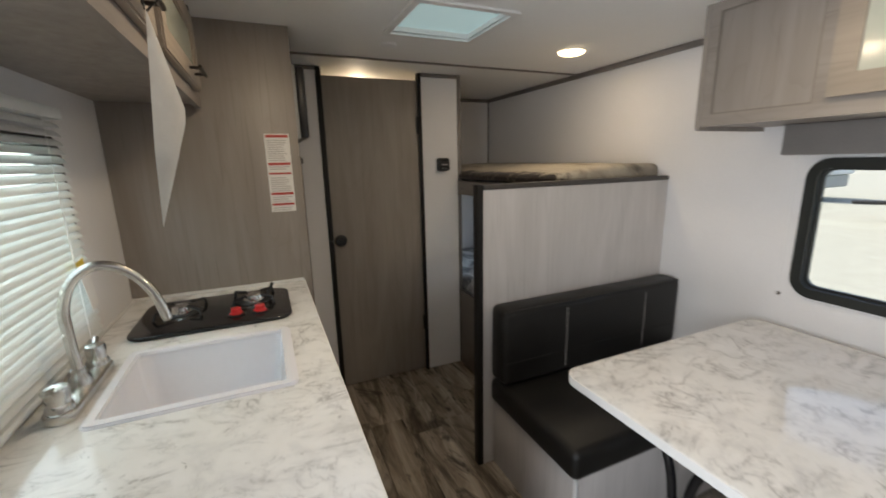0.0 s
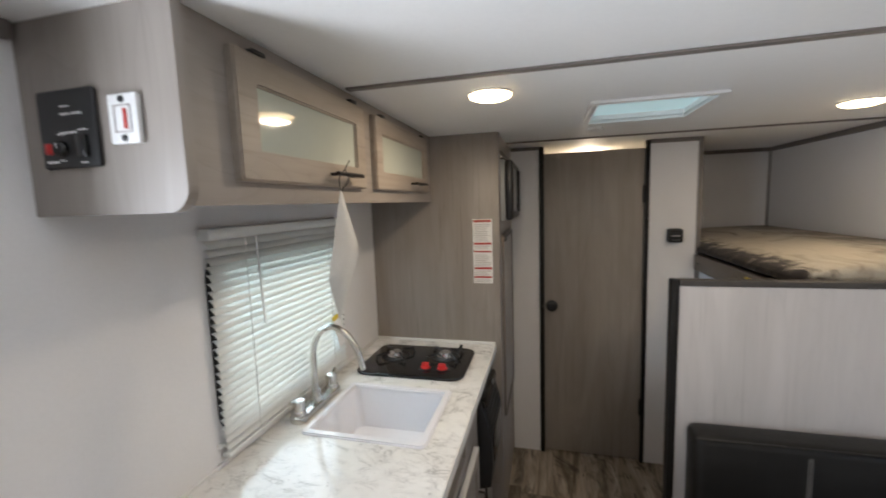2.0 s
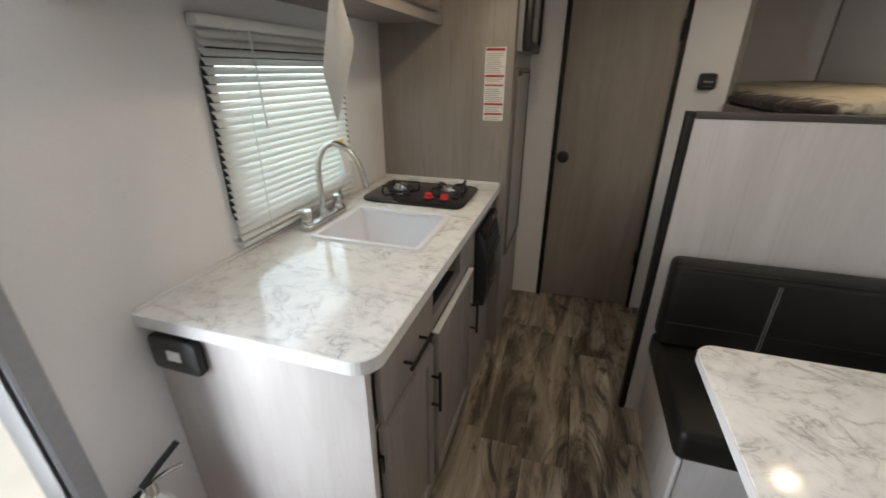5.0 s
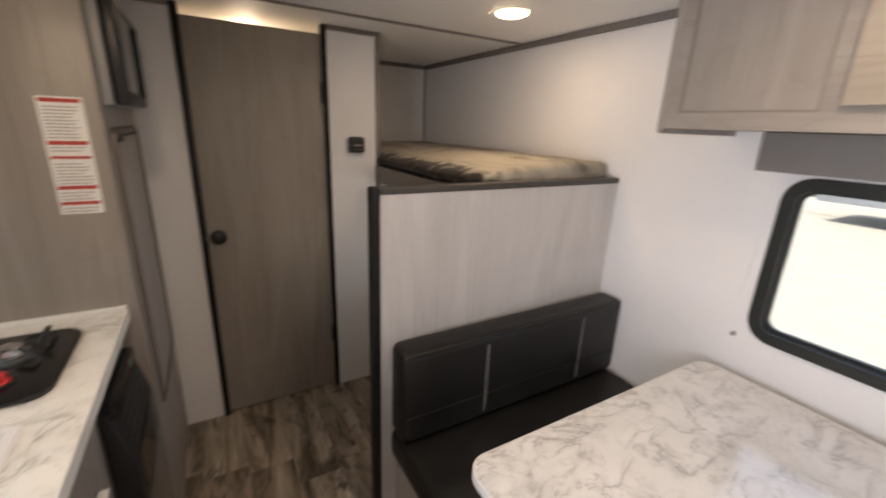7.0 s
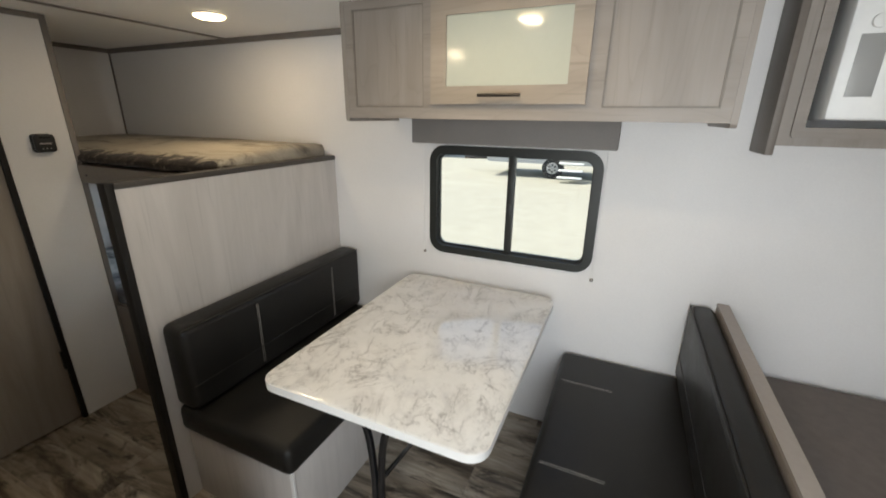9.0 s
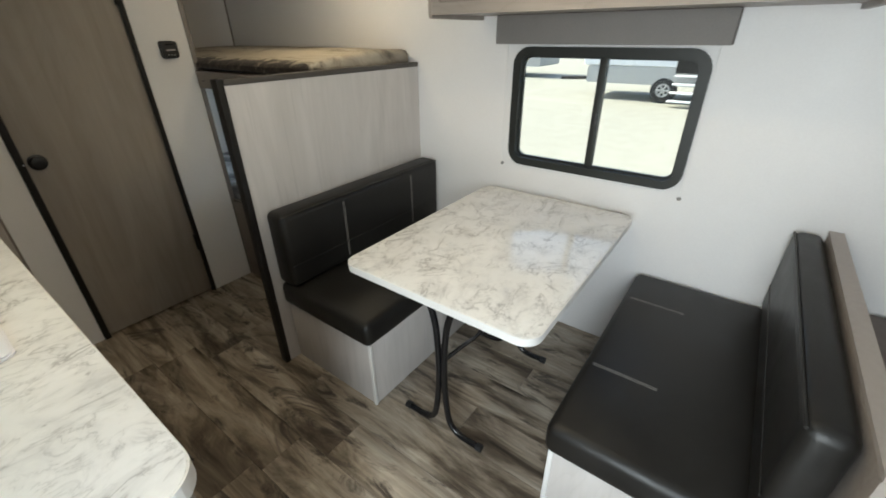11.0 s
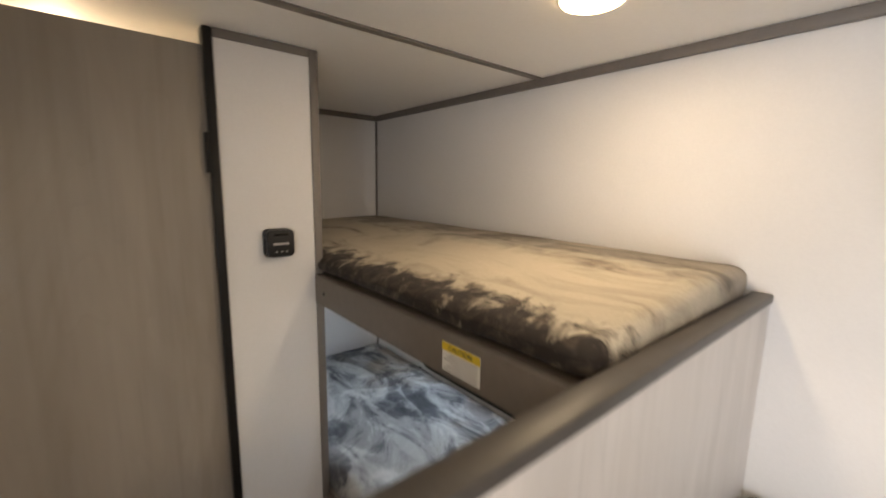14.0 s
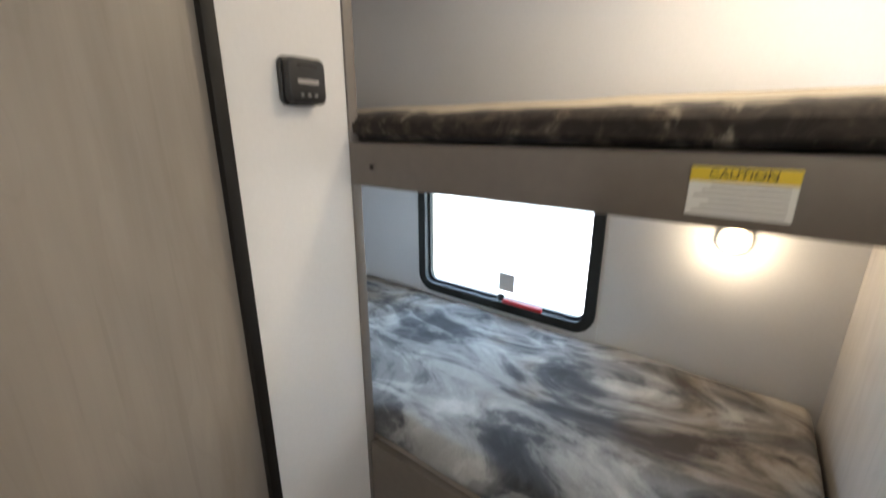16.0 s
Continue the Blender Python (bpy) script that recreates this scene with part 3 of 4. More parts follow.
sink = thing("sink", (0.286, 1.434, 0.75), "white square plastic sink set in the worktop", "sink")
part("rim", ring("z", SX0 - 0.012, SX1 + 0.012, SY0 - 0.012, SY1 + 0.012, 0.915, 0.927, 0.02, 0.026), SINKWHITE, sink)
bowl = bmesh.new()
lp = [loop2d(SX0 + i, SX1 - i, SY0 + i, SY1 - i, 0.03) for i in (0.012, 0.03, 0.05)]
lv = [[bowl.verts.new((p, q, z)) for p, q in pts] for pts, z in zip(lp, (0.918, 0.775, 0.765))]
for a, b in zip(lv, lv[1:]):
    for i in range(len(a)):
        j = (i + 1) % len(a)
        bowl.faces.new((a[i], a[j], b[j], b[i]))
bowl.faces.new(lv[-1])
bmesh.ops.recalc_face_normals(bowl, faces=bowl.faces[:])
bmesh.ops.reverse_faces(bowl, faces=bowl.faces[:])
bmesh.ops.solidify(bowl, geom=bowl.faces[:], thickness=0.004)
part("bowl", bowl, SINKWHITE, sink)
part("drain", lathe((0.29, 1.434, 0.766), [(0.034, 0), (0.034, 0.004), (0.026, 0.005), (0.022, 0.001)]), STEEL, sink, "steel drain")

tap = thing("kitchen_tap", (0.045, 1.42, 0.92), "brushed nickel gooseneck kitchen tap with two levers", "tap")
part("base_plate", rslab("z", 0.018, 0.074, 1.295, 1.555, 0.92, 0.944, 0.026, 0.005), STEEL, tap)
for hy in (1.322, 1.528):
    h = part("handle_body", lathe((0.046, hy, 0.94), [(0.024, 0), (0.023, 0.012), (0.019, 0.018), (0.021, 0.045), (0.019, 0.052), (0.006, 0.055)]), STEEL, tap)
    part("lever", tube([(0.046, hy, 0.988), (0.04, hy + (0.035 if hy > 1.4 else -0.035), 0.997)], 0.006, 8, 1, True), STEEL, h)
part("neck_collar", lathe((0.046, 1.425, 0.94), [(0.022, 0), (0.021, 0.02), (0.015, 0.028), (0.013, 0.04)]), STEEL, tap)
part("spout", tube([(0.046, 1.425, 0.96), (0.043, 1.425, 1.06), (0.046, 1.426, 1.125), (0.072, 1.427, 1.18), (0.115, 1.43, 1.203), (0.165, 1.433, 1.182), (0.202, 1.435, 1.13), (0.222, 1.436, 1.06)], 0.0105, 14), STEEL, tap)

hob = thing("gas_hob", (0.275, 1.85, 0.92), "black enamel two-burner gas hob with red knobs", "hob")
part("hob_plate", rslab("z", 0.05, 0.502, 1.685, 2.02, 0.92, 0.934, 0.05, 0.006), GLOSSBLACK, hob)
for bx, by in ((0.165, 1.875), (0.385, 1.90)):
    burner = part("burner", lathe((bx, by, 0.934), [(0.036, 0), (0.035, 0.006), (0.028, 0.009), (0.026, 0.02), (0.021, 0.024), (0.008, 0.026)]), CHROME, hob, "silver burner cap")
    part("burner_well", lathe((bx, by, 0.934), [(0.062, 0), (0.061, 0.003), (0.044, 0.0035), (0.040, 0.001)]), BLACK, burner, "black burner well")
    for k in range(4):
        a = radians(45 + 90 * k)
        d = Vector((math.cos(a), math.sin(a), 0))
        c = Vector((bx, by, 0.934))
        part("pan_support", tube([c + d * 0.092, c + d * 0.086 + Vector((0, 0, 0.020)), c + d * 0.036 + Vector((0, 0, 0.024))], 0.0055, 6, 1, True), BLACK, hob, "black iron pan support")
for kx in (0.335, 0.405):
    k = part("knob", lathe((kx, 1.765, 0.934), [(0.020, 0), (0.020, 0.006), (0.016, 0.009), (0.015, 0.022), (0.004, 0.023)]), RED, hob, "red control knob")
    part("knob_skirt", lathe((kx, 1.765, 0.934), [(0.026, 0), (0.026, 0.004), (0.021, 0.0045)]), BLACK, k)
part("lighter_lever", tube([(0.43, 1.93, 0.94), (0.45, 1.95, 0.975)], 0.006, 8, 1, True), BLACK, hob)

base = thing("base_cabinet", (0.26, 1.44, 0), "grey-brown woodgrain kitchen base cabinet with a drawer and doors", "cabinet")
part("body", join(box(L, CF - 0.02, 0.79, 1.155, 0, 0.884), box(L, 0.30, 1.155, 1.51, 0, 0.76), box(L, CF - 0.02, 1.51, KY, 0, 0.76)), CAB, base, smooth=False)
part("end_panel", box(L, CF, 0.765, 0.789, 0, 0.884, 0.002), PALE, base, "pale grey woodgrain end panel")
part("face_frame", join(box(CF - 0.02, CF, 0.79, KY, 0, 0.07), box(CF - 0.02, CF, 1.145, 1.165, 0.07, 0.884), box(CF - 0.02, CF, 1.505, 1.69, 0.705, 0.884),
                        box(CF - 0.02, CF, 1.165, 1.505, 0.872, 0.884), box(CF - 0.02, CF, 1.165, 1.505, 0.705, 0.742),
                        box(CF - 0.02, CF, 0.79, 1.145, 0.69, 0.705), box(CF - 0.02, CF, 0.79, 1.145, 0.868, 0.884), box(CF - 0.02, CF, 1.69, KY, 0.82, 0.884),
                        box(CF - 0.02, CF, 1.64, 1.69, 0.07, 0.705), box(CF - 0.02, CF, 1.69, KY, 0.07, 0.82)), CAB, base, smooth=False)
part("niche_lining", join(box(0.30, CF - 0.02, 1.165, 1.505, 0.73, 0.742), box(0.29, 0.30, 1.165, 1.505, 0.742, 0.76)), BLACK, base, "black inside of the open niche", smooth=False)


def shaker(name, parent, y0, y1, z0, z1, x, s=1, rail=0.05, mat=None, inner=None, glassy=False):
    """A framed door or panel that faces s*x, front face at x + s*0.018."""
    mat = mat or CAB
    xa, xb = sorted((x, x + s * 0.018))
    d = part(name, ring("x", y0, y1, z0, z1, xa, xb, 0.003, rail), mat, parent)
    xm = x + s * 0.010
    pa, pb = sorted((x + s * 0.002, xm))
    part("glass_panel" if glassy else "panel", box(pa, pb, y0 + rail, y1 - rail, z0 + rail, z1 - rail), inner or mat, d, "frosted white glass" if glassy else "", smooth=False)
    return d


dr = part("drawer", box(CF, CF + 0.018, 0.80, 1.14, 0.71, 0.865, 0.003), CAB, base)
bar_handle(dr, (CF + 0.018, 0.90, 0.79), (CF + 0.018, 1.045, 0.79), (1, 0, 0), "y")
d1 = shaker("cabinet_door", base, 0.80, 1.14, 0.075, 0.687, CF)
bar_handle(d1, (CF + 0.018, 1.118, 0.45), (CF + 0.018, 1.118, 0.60), (1, 0, 0), "z")
for hz in (0.16, 0.56):
    part("hinge", box(CF, CF + 0.012, 0.789, 0.80, hz, hz + 0.05, 0.002), BRONZE, d1, "dark hinge")
d2 = shaker("cabinet_door", base, 1.168, 1.635, 0.075, 0.70, CF + 0.006)
part("edge_strip", box(CF + 0.004, CF + 0.024, 1.170, 1.633, 0.7005, 0.7035), EDGE, d2, "cream unfinished top edge", smooth=False)
bar_handle(d2, (CF + 0.024, 1.60, 0.42), (CF + 0.024, 1.60, 0.57), (1, 0, 0), "z")
fur = thing("heater_cover", (CF + 0.02, 1.90, 0.46), "black metal heater cover panel under the hob", "heater")
flap = [(CF + 0.001, 0.815), (CF + 0.020, 0.812), (CF + 0.056, 0.665), (CF + 0.060, 0.56), (CF + 0.050, 0.47), (CF + 0.001, 0.455)]
part("cover", prism("y", flap, 1.735, 2.085, 0.004), BLACK, fur)
part("cover_lip", prism("y", [(CF + 0.018, 0.822), (CF + 0.032, 0.818), (CF + 0.036, 0.795), (CF + 0.026, 0.792)], 1.75, 2.07, 0.002), GLOSSBLACK, fur)
part("glass_panel", prism("y", [(CF + 0.0555, 0.665), (CF + 0.0585, 0.665), (CF + 0.0625, 0.56), (CF + 0.0595, 0.56)], 1.77, 2.05), GLOSSBLACK, fur, "glossy black panel", smooth=False)
for k in range(4):
    part("louvre", prism("y", [(CF + 0.026 + 0.006 * k, 0.772 - 0.025 * k), (CF + 0.034 + 0.006 * k, 0.770 - 0.025 * k), (CF + 0.036 + 0.006 * k, 0.762 - 0.025 * k), (CF + 0.028 + 0.006 * k, 0.762 - 0.025 * k)], 1.78, 2.04), BLACK, fur, "black vent louvre", smooth=False)

out = thing("outlet_box", (0.06, 0.755, 0.78), "black plastic outlet box on the counter end", "outlet")
part("cover", rslab("y", -0.01, 0.135, 0.772, 0.868, 0.742, 0.765, 0.018, 0.005), BLACK, out)
part("socket", box(0.045, 0.085, 0.7385, 0.742, 0.808, 0.835, 0.001), WHITE, out, "white switch in the centre")

# extinguisher by the doorway
ext = thing("fire_extinguisher", (0.03, 0.615, 0.16), "white and red fire extinguisher in a wall bracket", "extinguisher")
part("cylinder", lathe((0.03, 0.615, 0.16), [(0.036, 0), (0.042, 0.01), (0.042, 0.27), (0.036, 0.30), (0.018, 0.325), (0.015, 0.34)]), WHITE, ext)
part("label_band", lathe((0.03, 0.615, 0.25), [(0.0428, 0), (0.0428, 0.13)]), RED, ext, "red label band")
part("valve", lathe((0.03, 0.615, 0.50), [(0.014, 0), (0.016, 0.02), (0.012, 0.04)]), STEEL, ext)
part("lever", tube([(0.03, 0.60, 0.54), (0.035, 0.65, 0.565), (0.04, 0.70, 0.585)], 0.008, 8), BLACK, ext, "black squeeze lever")
part("grip", tube([(0.03, 0.60, 0.535), (0.035, 0.65, 0.53), (0.04, 0.69, 0.515)], 0.006, 8), STEEL, ext)
part("nozzle", tube([(0.03, 0.605, 0.52), (0.04, 0.56, 0.50), (0.05, 0.55, 0.46)], 0.007, 8), STEEL, ext)
part("bracket", box(L + 0.001, L + 0.02, 0.60, 0.63, 0.2, 0.48, 0.002), BLACK, ext)

# tall pantry column with fridge and microwave
pan = thing("pantry_column", (0.29, 2.44, 0), "tall grey-brown woodgrain cabinet holding fridge and microwave", "cabinet")
PX = 0.605
part("side_panel", box(L, PX, KY, KY + 0.02, 0, CZ, 0.002), CAB, pan)
part("face_frame", join(box(PX - 0.02, PX, KY + 0.02, 2.20, 0, CZ), box(PX - 0.02, PX, 2.71, PY, 0, CZ), box(PX - 0.02, PX, 2.20, 2.71, 1.845, CZ),
                        box(PX - 0.02, PX, 2.20, 2.71, 1.445, 1.505), box(PX - 0.02, PX, 2.20, 2.71, 0, 0.50)), CAB, pan, smooth=False)
part("niche_lining", join(box(0.1, PX - 0.02, 2.19, 2.20, 1.49, 1.86), box(0.1, PX - 0.02, 2.71, 2.72, 1.49, 1.86), box(0.1, PX - 0.02, 2.2, 2.71, 1.49, 1.505)), TAUPE, pan, smooth=False)
mw = thing("microwave", (0.45, 2.46, 1.505), "dark grey microwave oven with black door", "microwave")
part("body", box(0.2, 0.625, 2.215, 2.70, 1.507, 1.80, 0.006), VEHGREY, mw)
mwd = part("door", box(0.625, 0.66, 2.215, 2.70, 1.51, 1.797, 0.01), BLACK, mw)
part("window", box(0.66, 0.662, 2.25, 2.56, 1.55, 1.76), GLOSSBLACK, mwd, smooth=False)
part("handle", box(0.66, 0.672, 2.575, 2.595, 1.54, 1.77, 0.004), BLACK, mwd)
fr = thing("refrigerator", (0.4, 2.455, 0.50), "built-in fridge with grey door panel in a dark frame", "fridge")
part("body", box(0.05, PX - 0.001, 2.205, 2.705, 0.503, 1.443), BLACK, fr, smooth=False)
frd = part("door", ring("x", 2.207, 2.703, 0.505, 1.44, PX, PX + 0.012, 0.03, 0.016), TAUPE, fr, "taupe door frame")
part("door_seal", ring("x", 2.222, 2.688, 0.520, 1.425, PX + 0.003, PX + 0.010, 0.02, 0.011), DARKTRIM, frd, "thin dark seal")
part("door_panel", rslab("x", 2.228, 2.682, 0.526, 1.419, PX, PX + 0.008, 0.014), CAB, frd, smooth=False)
part("handle", box(PX + 0.008, PX + 0.02, 2.225, 2.30, 1.405, 1.43, 0.004), BLACK, frd, "black grip")

stk = thing("warning_sticker", (0.524, KY - 0.001, 1.22), "white warning sticker strip with red headings", "sticker")
part("sheet", box(0.479, 0.571, KY - 0.0016, KY - 0.0004, 1.218, 1.522), PAPER, stk, smooth=False)
for z0, z1 in ((1.508, 1.518), (1.402, 1.412), (1.366, 1.373), (1.285, 1.295), (1.243, 1.252)):
    part("heading_bar", box(0.484, 0.566, KY - 0.0026, KY - 0.0017, z0, z1), REDINK, stk, "red heading bar", smooth=False)
z = 1.497
while z > 1.225:
    if all(abs(z - q) > 0.011 for q in (1.513, 1.407, 1.369, 1.29, 1.247)):
        part("text_line", box(0.487, 0.487 + random.uniform(0.05, 0.076), KY - 0.0026, KY - 0.0017, z - 0.0016, z + 0.0016), GREYINK, stk, smooth=False)
    z -= 0.0085

# upper kitchen cabinet
up = thing("upper_cabinet", (0.13, 1.44, 1.60), "grey-brown woodgrain upper kitchen cabinet with frosted glass doors", "cabinet")
UX = 0.282
part("end_panel", rslab("y", L, UX + 0.012, 1.60, CZ, 0.752, 0.772, (0.0, 0.0, 0.0, 0.04)), CAB, up, "rounded end panel", smooth=False)
part("body", join(box(L, UX - 0.018, 0.772, KY, 1.625, 1.64), box(L, L + 0.012, 0.772, KY, 1.64, CZ)), CAB, up, smooth=False)
part("face_frame", join(box(UX - 0.018, UX, 0.772, 0.88, 1.61, CZ), box(UX - 0.018, UX, 1.36, 1.455, 1.61, CZ), box(UX - 0.018, UX, 2.02, KY, 1.61, CZ),
                        box(UX - 0.018, UX, 0.88, 1.36, 1.61, 1.67), box(UX - 0.018, UX, 1.455, 2.02, 1.61, 1.67), box(UX - 0.018, UX, 0.88, 1.36, 1.865, CZ), box(UX - 0.018, UX, 1.455, 2.02, 1.865, CZ)), CAB_Y, up, smooth=False)
for y0, y1 in ((0.862, 1.375), (1.452, 2.02)):
    d = shaker("cabinet_door", up, y0, y1, 1.652, 1.885, UX + 0.001, 1, 0.058, GLASSDOOR, FROST, True)
    bar_handle(d, (UX + 0.019, (y0 + y1) / 2 + 0.03, 1.682), (UX + 0.019, (y0 + y1) / 2 + 0.17, 1.682), (1, 0, 0), "y")
    for hy in (y0 + 0.05, y1 - 0.08):
        part("hinge", box(UX + 0.002, UX + 0.02, hy, hy + 0.035, 1.885, 1.893, 0.002), BLACK, d, "black hinge")

ctl = thing("control_panel", (0.075, 0.75, 1.675), "black tank monitor panel with switches", "control panel")
part("plate", rslab("y", 0.015, 0.137, 1.677, 1.80, 0.745, 0.7515, 0.006, 0.002), BLACK, ctl)
for k, (a, b, c, d) in enumerate(((0.065, 0.085, 1.762, 0.0018), (0.09, 0.11, 1.762, 0.0018), (0.065, 0.085, 1.774, 0.0012), (0.06, 0.095, 1.733, 0.0015), (0.025, 0.05, 1.688, 0.0018))):
    part("text_line", box(a, b, 0.7442, 0.7449, c - d, c + d), WHITE, ctl, smooth=False)
part("indicator", box(0.026, 0.040, 0.741, 0.745, 1.70, 1.718, 0.002), RED, ctl, "red lit indicator")
part("dial", lathe((0.061, 0.745, 1.708), [(0.013, 0), (0.012, -0.005), (0.010, -0.009), (0.003, -0.0095)], "y", 16), GLOSSBLACK, ctl, "round black dial")
part("dial_mark", box(0.0602, 0.0618, 0.7353, 0.7356, 1.709, 1.717), WHITE, ctl, smooth=False)
part("switch", box(0.098, 0.118, 0.738, 0.745, 1.692, 1.728, 0.003), GLOSSBLACK, ctl, "black rocker switch")
for a, b, z in ((0.053, 0.070, 1.731), (0.098, 0.118, 1.736), (0.098, 0.112, 1.685), (0.052, 0.066, 1.690)):
    part("text_line", box(a, b, 0.7442, 0.7449, z - 0.001, z + 0.001), WHITE, ctl, smooth=False)
gas = thing("gas_detector", (0.196, 0.75, 1.71), "white detector plate with red light strip", "detector")
part("plate", rslab("y", 0.167, 0.223, 1.708, 1.782, 0.743, 0.7515, 0.004, 0.0015), WHITE, gas)
part("light_strip", box(0.197, 0.203, 0.7415, 0.743, 1.73, 1.76), REDINK, gas, smooth=False)
for sz in (1.716, 1.774):
    part("screw", lathe((0.195, 0.743, sz), [(0.005, 0), (0.005, -0.002), (0.002, -0.0025)], "y", 10), BLACK, gas)
part("slot", ring("y", 0.178, 0.212, 1.724, 1.766, 0.7418, 0.743, 0.002, 0.0025), GREYINK, gas)

ex = thing("exit_sign", (L, 0.615, 1.775), "small white sign with red exit letters", "sign")
part("plate", box(L + 0.0004, L + 0.0016, 0.568, 0.664, 1.778, 1.812), PAPER, ex, smooth=False)
letters("lettering", "EXIT", 0.030, facing((L + 0.002, 0.619, 1.796), (1, 0, 0)), REDINK, ex)

# blinds over the kitchen window
bl = thing("window_blind", (L + 0.02, 1.41, 0.95), "white slatted blind lowered over the kitchen window", "blind")
BY0, BY1 = 1.072, 1.742
part("head_rail", box(L + 0.002, L + 0.036, BY0, BY1, 1.528, 1.556, 0.002), SLAT, bl)
slat_pts = [(-0.0125, 0.0), (-0.006, 0.0016), (0.0, 0.0022), (0.006, 0.0016), (0.0125, 0.0)]
sb = bmesh.new()
ends = []
for yy in (-(BY1 - BY0) / 2 + 0.003, (BY1 - BY0) / 2 - 0.003):
    ends.append([[sb.verts.new((px, yy, pz + dz)) for px, pz in slat_pts] for dz in (0.0, -0.0007)])
for k in range(4):
    for lay in (0, 1):
        sb.faces.new((ends[0][lay][k], ends[0][lay][k + 1], ends[1][lay][k + 1], ends[1][lay][k]))
for a in (0, 4):
    sb.faces.new((ends[0][0][a], ends[1][0][a], ends[1][1][a], ends[0][1][a]))
bmesh.ops.recalc_face_normals(sb, faces=sb.faces[:])
slat_me = bpy.data.meshes.new("slat")
sb.to_mesh(slat_me)
sb.free()
slat_me.materials.append(SLAT)
zs = 1.515
while zs > 0.975:
    s = new("slat", slat_me)
    s.parent = bl
    s.matrix_basis = pose(0.0, 0.0, zs - 0.95, 0, 47 + random.uniform(-2, 2), 0)
    zs -= 0.0215
part("cord_clip", lathe((L, 1.077, 0.978), [(0.008, 0), (0.008, 0.004), (0.005, 0.012), (0.002, 0.013)], "x", 10), WHITE, bl, "small white cord clip")
part("bottom_rail", box(L + 0.008, L + 0.032, BY0 + 0.005, BY1 - 0.005, 0.948, 0.962, 0.003), SLAT, bl)
for cy in (1.20, 1.64):
    part("ladder_cord", tube([(L + 0.033, cy, 1.53), (L + 0.033, cy, 0.96)], 0.0011, 6, 1, True), WHITE, bl, "white ladder cord")
part("tilt_wand", tube([(L + 0.04, 1.235, 1.53), (L + 0.045, 1.24, 1.27)], 0.003, 8, 1, True), WHITE, bl, "clear white tilt wand")

# tags
tag = thing("hanging_tag", (0.33, 1.165, 1.31), "curled white paper tag tied to the cabinet handle", "tag")
tb = bmesh.new()
rows_ = []
TOP, TIP, LEFT, RIGHT = Vector((0.322, 1.171, 1.645)), Vector((0.297, 1.172, 1.308)), Vector((0.318, 1.095, 1.43)), Vector((0.354, 1.188, 1.49))


def corner_edge(k, t):
    """A point along the sheet's side from its top corner over the side corner k to its tip."""
    u = (TOP.z - k.z) / (TOP.z - TIP.z)
    return TOP.lerp(k, t / u) if t < u else k.lerp(TIP, (t - u) / (1 - u))


for i in range(15):
    lo, hi = corner_edge(LEFT, i / 14), corner_edge(RIGHT, i / 14)
    lo, hi = lo + Vector((0, -0.002, 0)), hi + Vector((0, 0.002, 0))
    side = (hi - lo).cross(Vector((0, 0, 1)))
    rows_.append([tb.verts.new(lo.lerp(hi, q) + side * 0.5 * (q - q * q)) for q in (0, 0.25, 0.5, 0.75, 1)])
for a, b in zip(rows_, rows_[1:]):
    for k in range(4):
        tb.faces.new((a[k], a[k + 1], b[k + 1], b[k]))
bmesh.ops.solidify(tb, geom=tb.faces[:], thickness=0.0006)
part("sheet", tb, PAPER, tag)
part("tie", tube([(0.323, 1.170, 1.64), (0.345, 1.168, 1.665), (0.336, 1.17, 1.69), (0.322, 1.168, 1.672), (0.321, 1.169, 1.642)], 0.0015, 6), BLACK, tag, "black cable tie")
part("tie_end", tube([(0.336, 1.17, 1.69), (0.34, 1.19, 1.715)], 0.0015, 6, 1, True), BLACK, tag)
tag2 = thing("tap_tag", (0.012, 1.66, 1.037), "white paper tag with a yellow top hanging at the window", "tag")
part("sheet", prism("x", [(1.625, 1.155), (1.675, 1.165), (1.708, 1.05), (1.662, 1.037)], 0.012, 0.0128), PAPER, tag2, smooth=False)
part("yellow_head", prism("x", [(1.615, 1.178), (1.66, 1.183), (1.664, 1.164), (1.62, 1.156)], 0.0132, 0.014), YELLOW, tag2, "yellow heading", smooth=False)

# ---- ceiling fixtures ----
lampt = thing("ceiling_light", (*CEIL_LAMPS[0], CZ - 0.02), "round white ceiling light switched on, warm glow", "ceiling light", "round ceiling lights")
cx, cy = CEIL_LAMPS[0]
part("trim_ring", lathe((cx, cy, CZ), [(0.067, 0.0), (0.067, -0.003), (0.064, -0.005), (0.06, -0.003)]), WHITE, lampt)
part("diffuser", lathe((cx, cy, CZ), [(0.063, -0.002), (0.060, -0.010), (0.045, -0.016), (0.02, -0.019), (0.004, -0.020)]), DIFFUSER, lampt, "glowing warm diffuser")
for spot in CEIL_LAMPS[1:]:
    copy_thing(lampt, pose(*spot, CZ - 0.02))
vent = thing("roof_vent", (1.16, 1.887, CZ - 0.02), "square ceiling vent with translucent white lid", "vent")
part("frame", ring("z", VX0 - 0.022, VX1 + 0.022, VY0 - 0.022, VY1 + 0.022, CZ - 0.010, CZ + 0.002, 0.015, 0.026), WHITE, vent)
part("shaft", ring("z", VX0 - 0.001, VX1 + 0.001, VY0 - 0.001, VY1 + 0.001, CZ + 0.002, CZ + 0.022, 0.01, 0.006), WHITE, vent)
part("lid", rslab("z", VX0, VX1, VY0, VY1, CZ + 0.022, CZ + 0.03, 0.01), SKYLIGHT, vent, "daylit translucent lid")
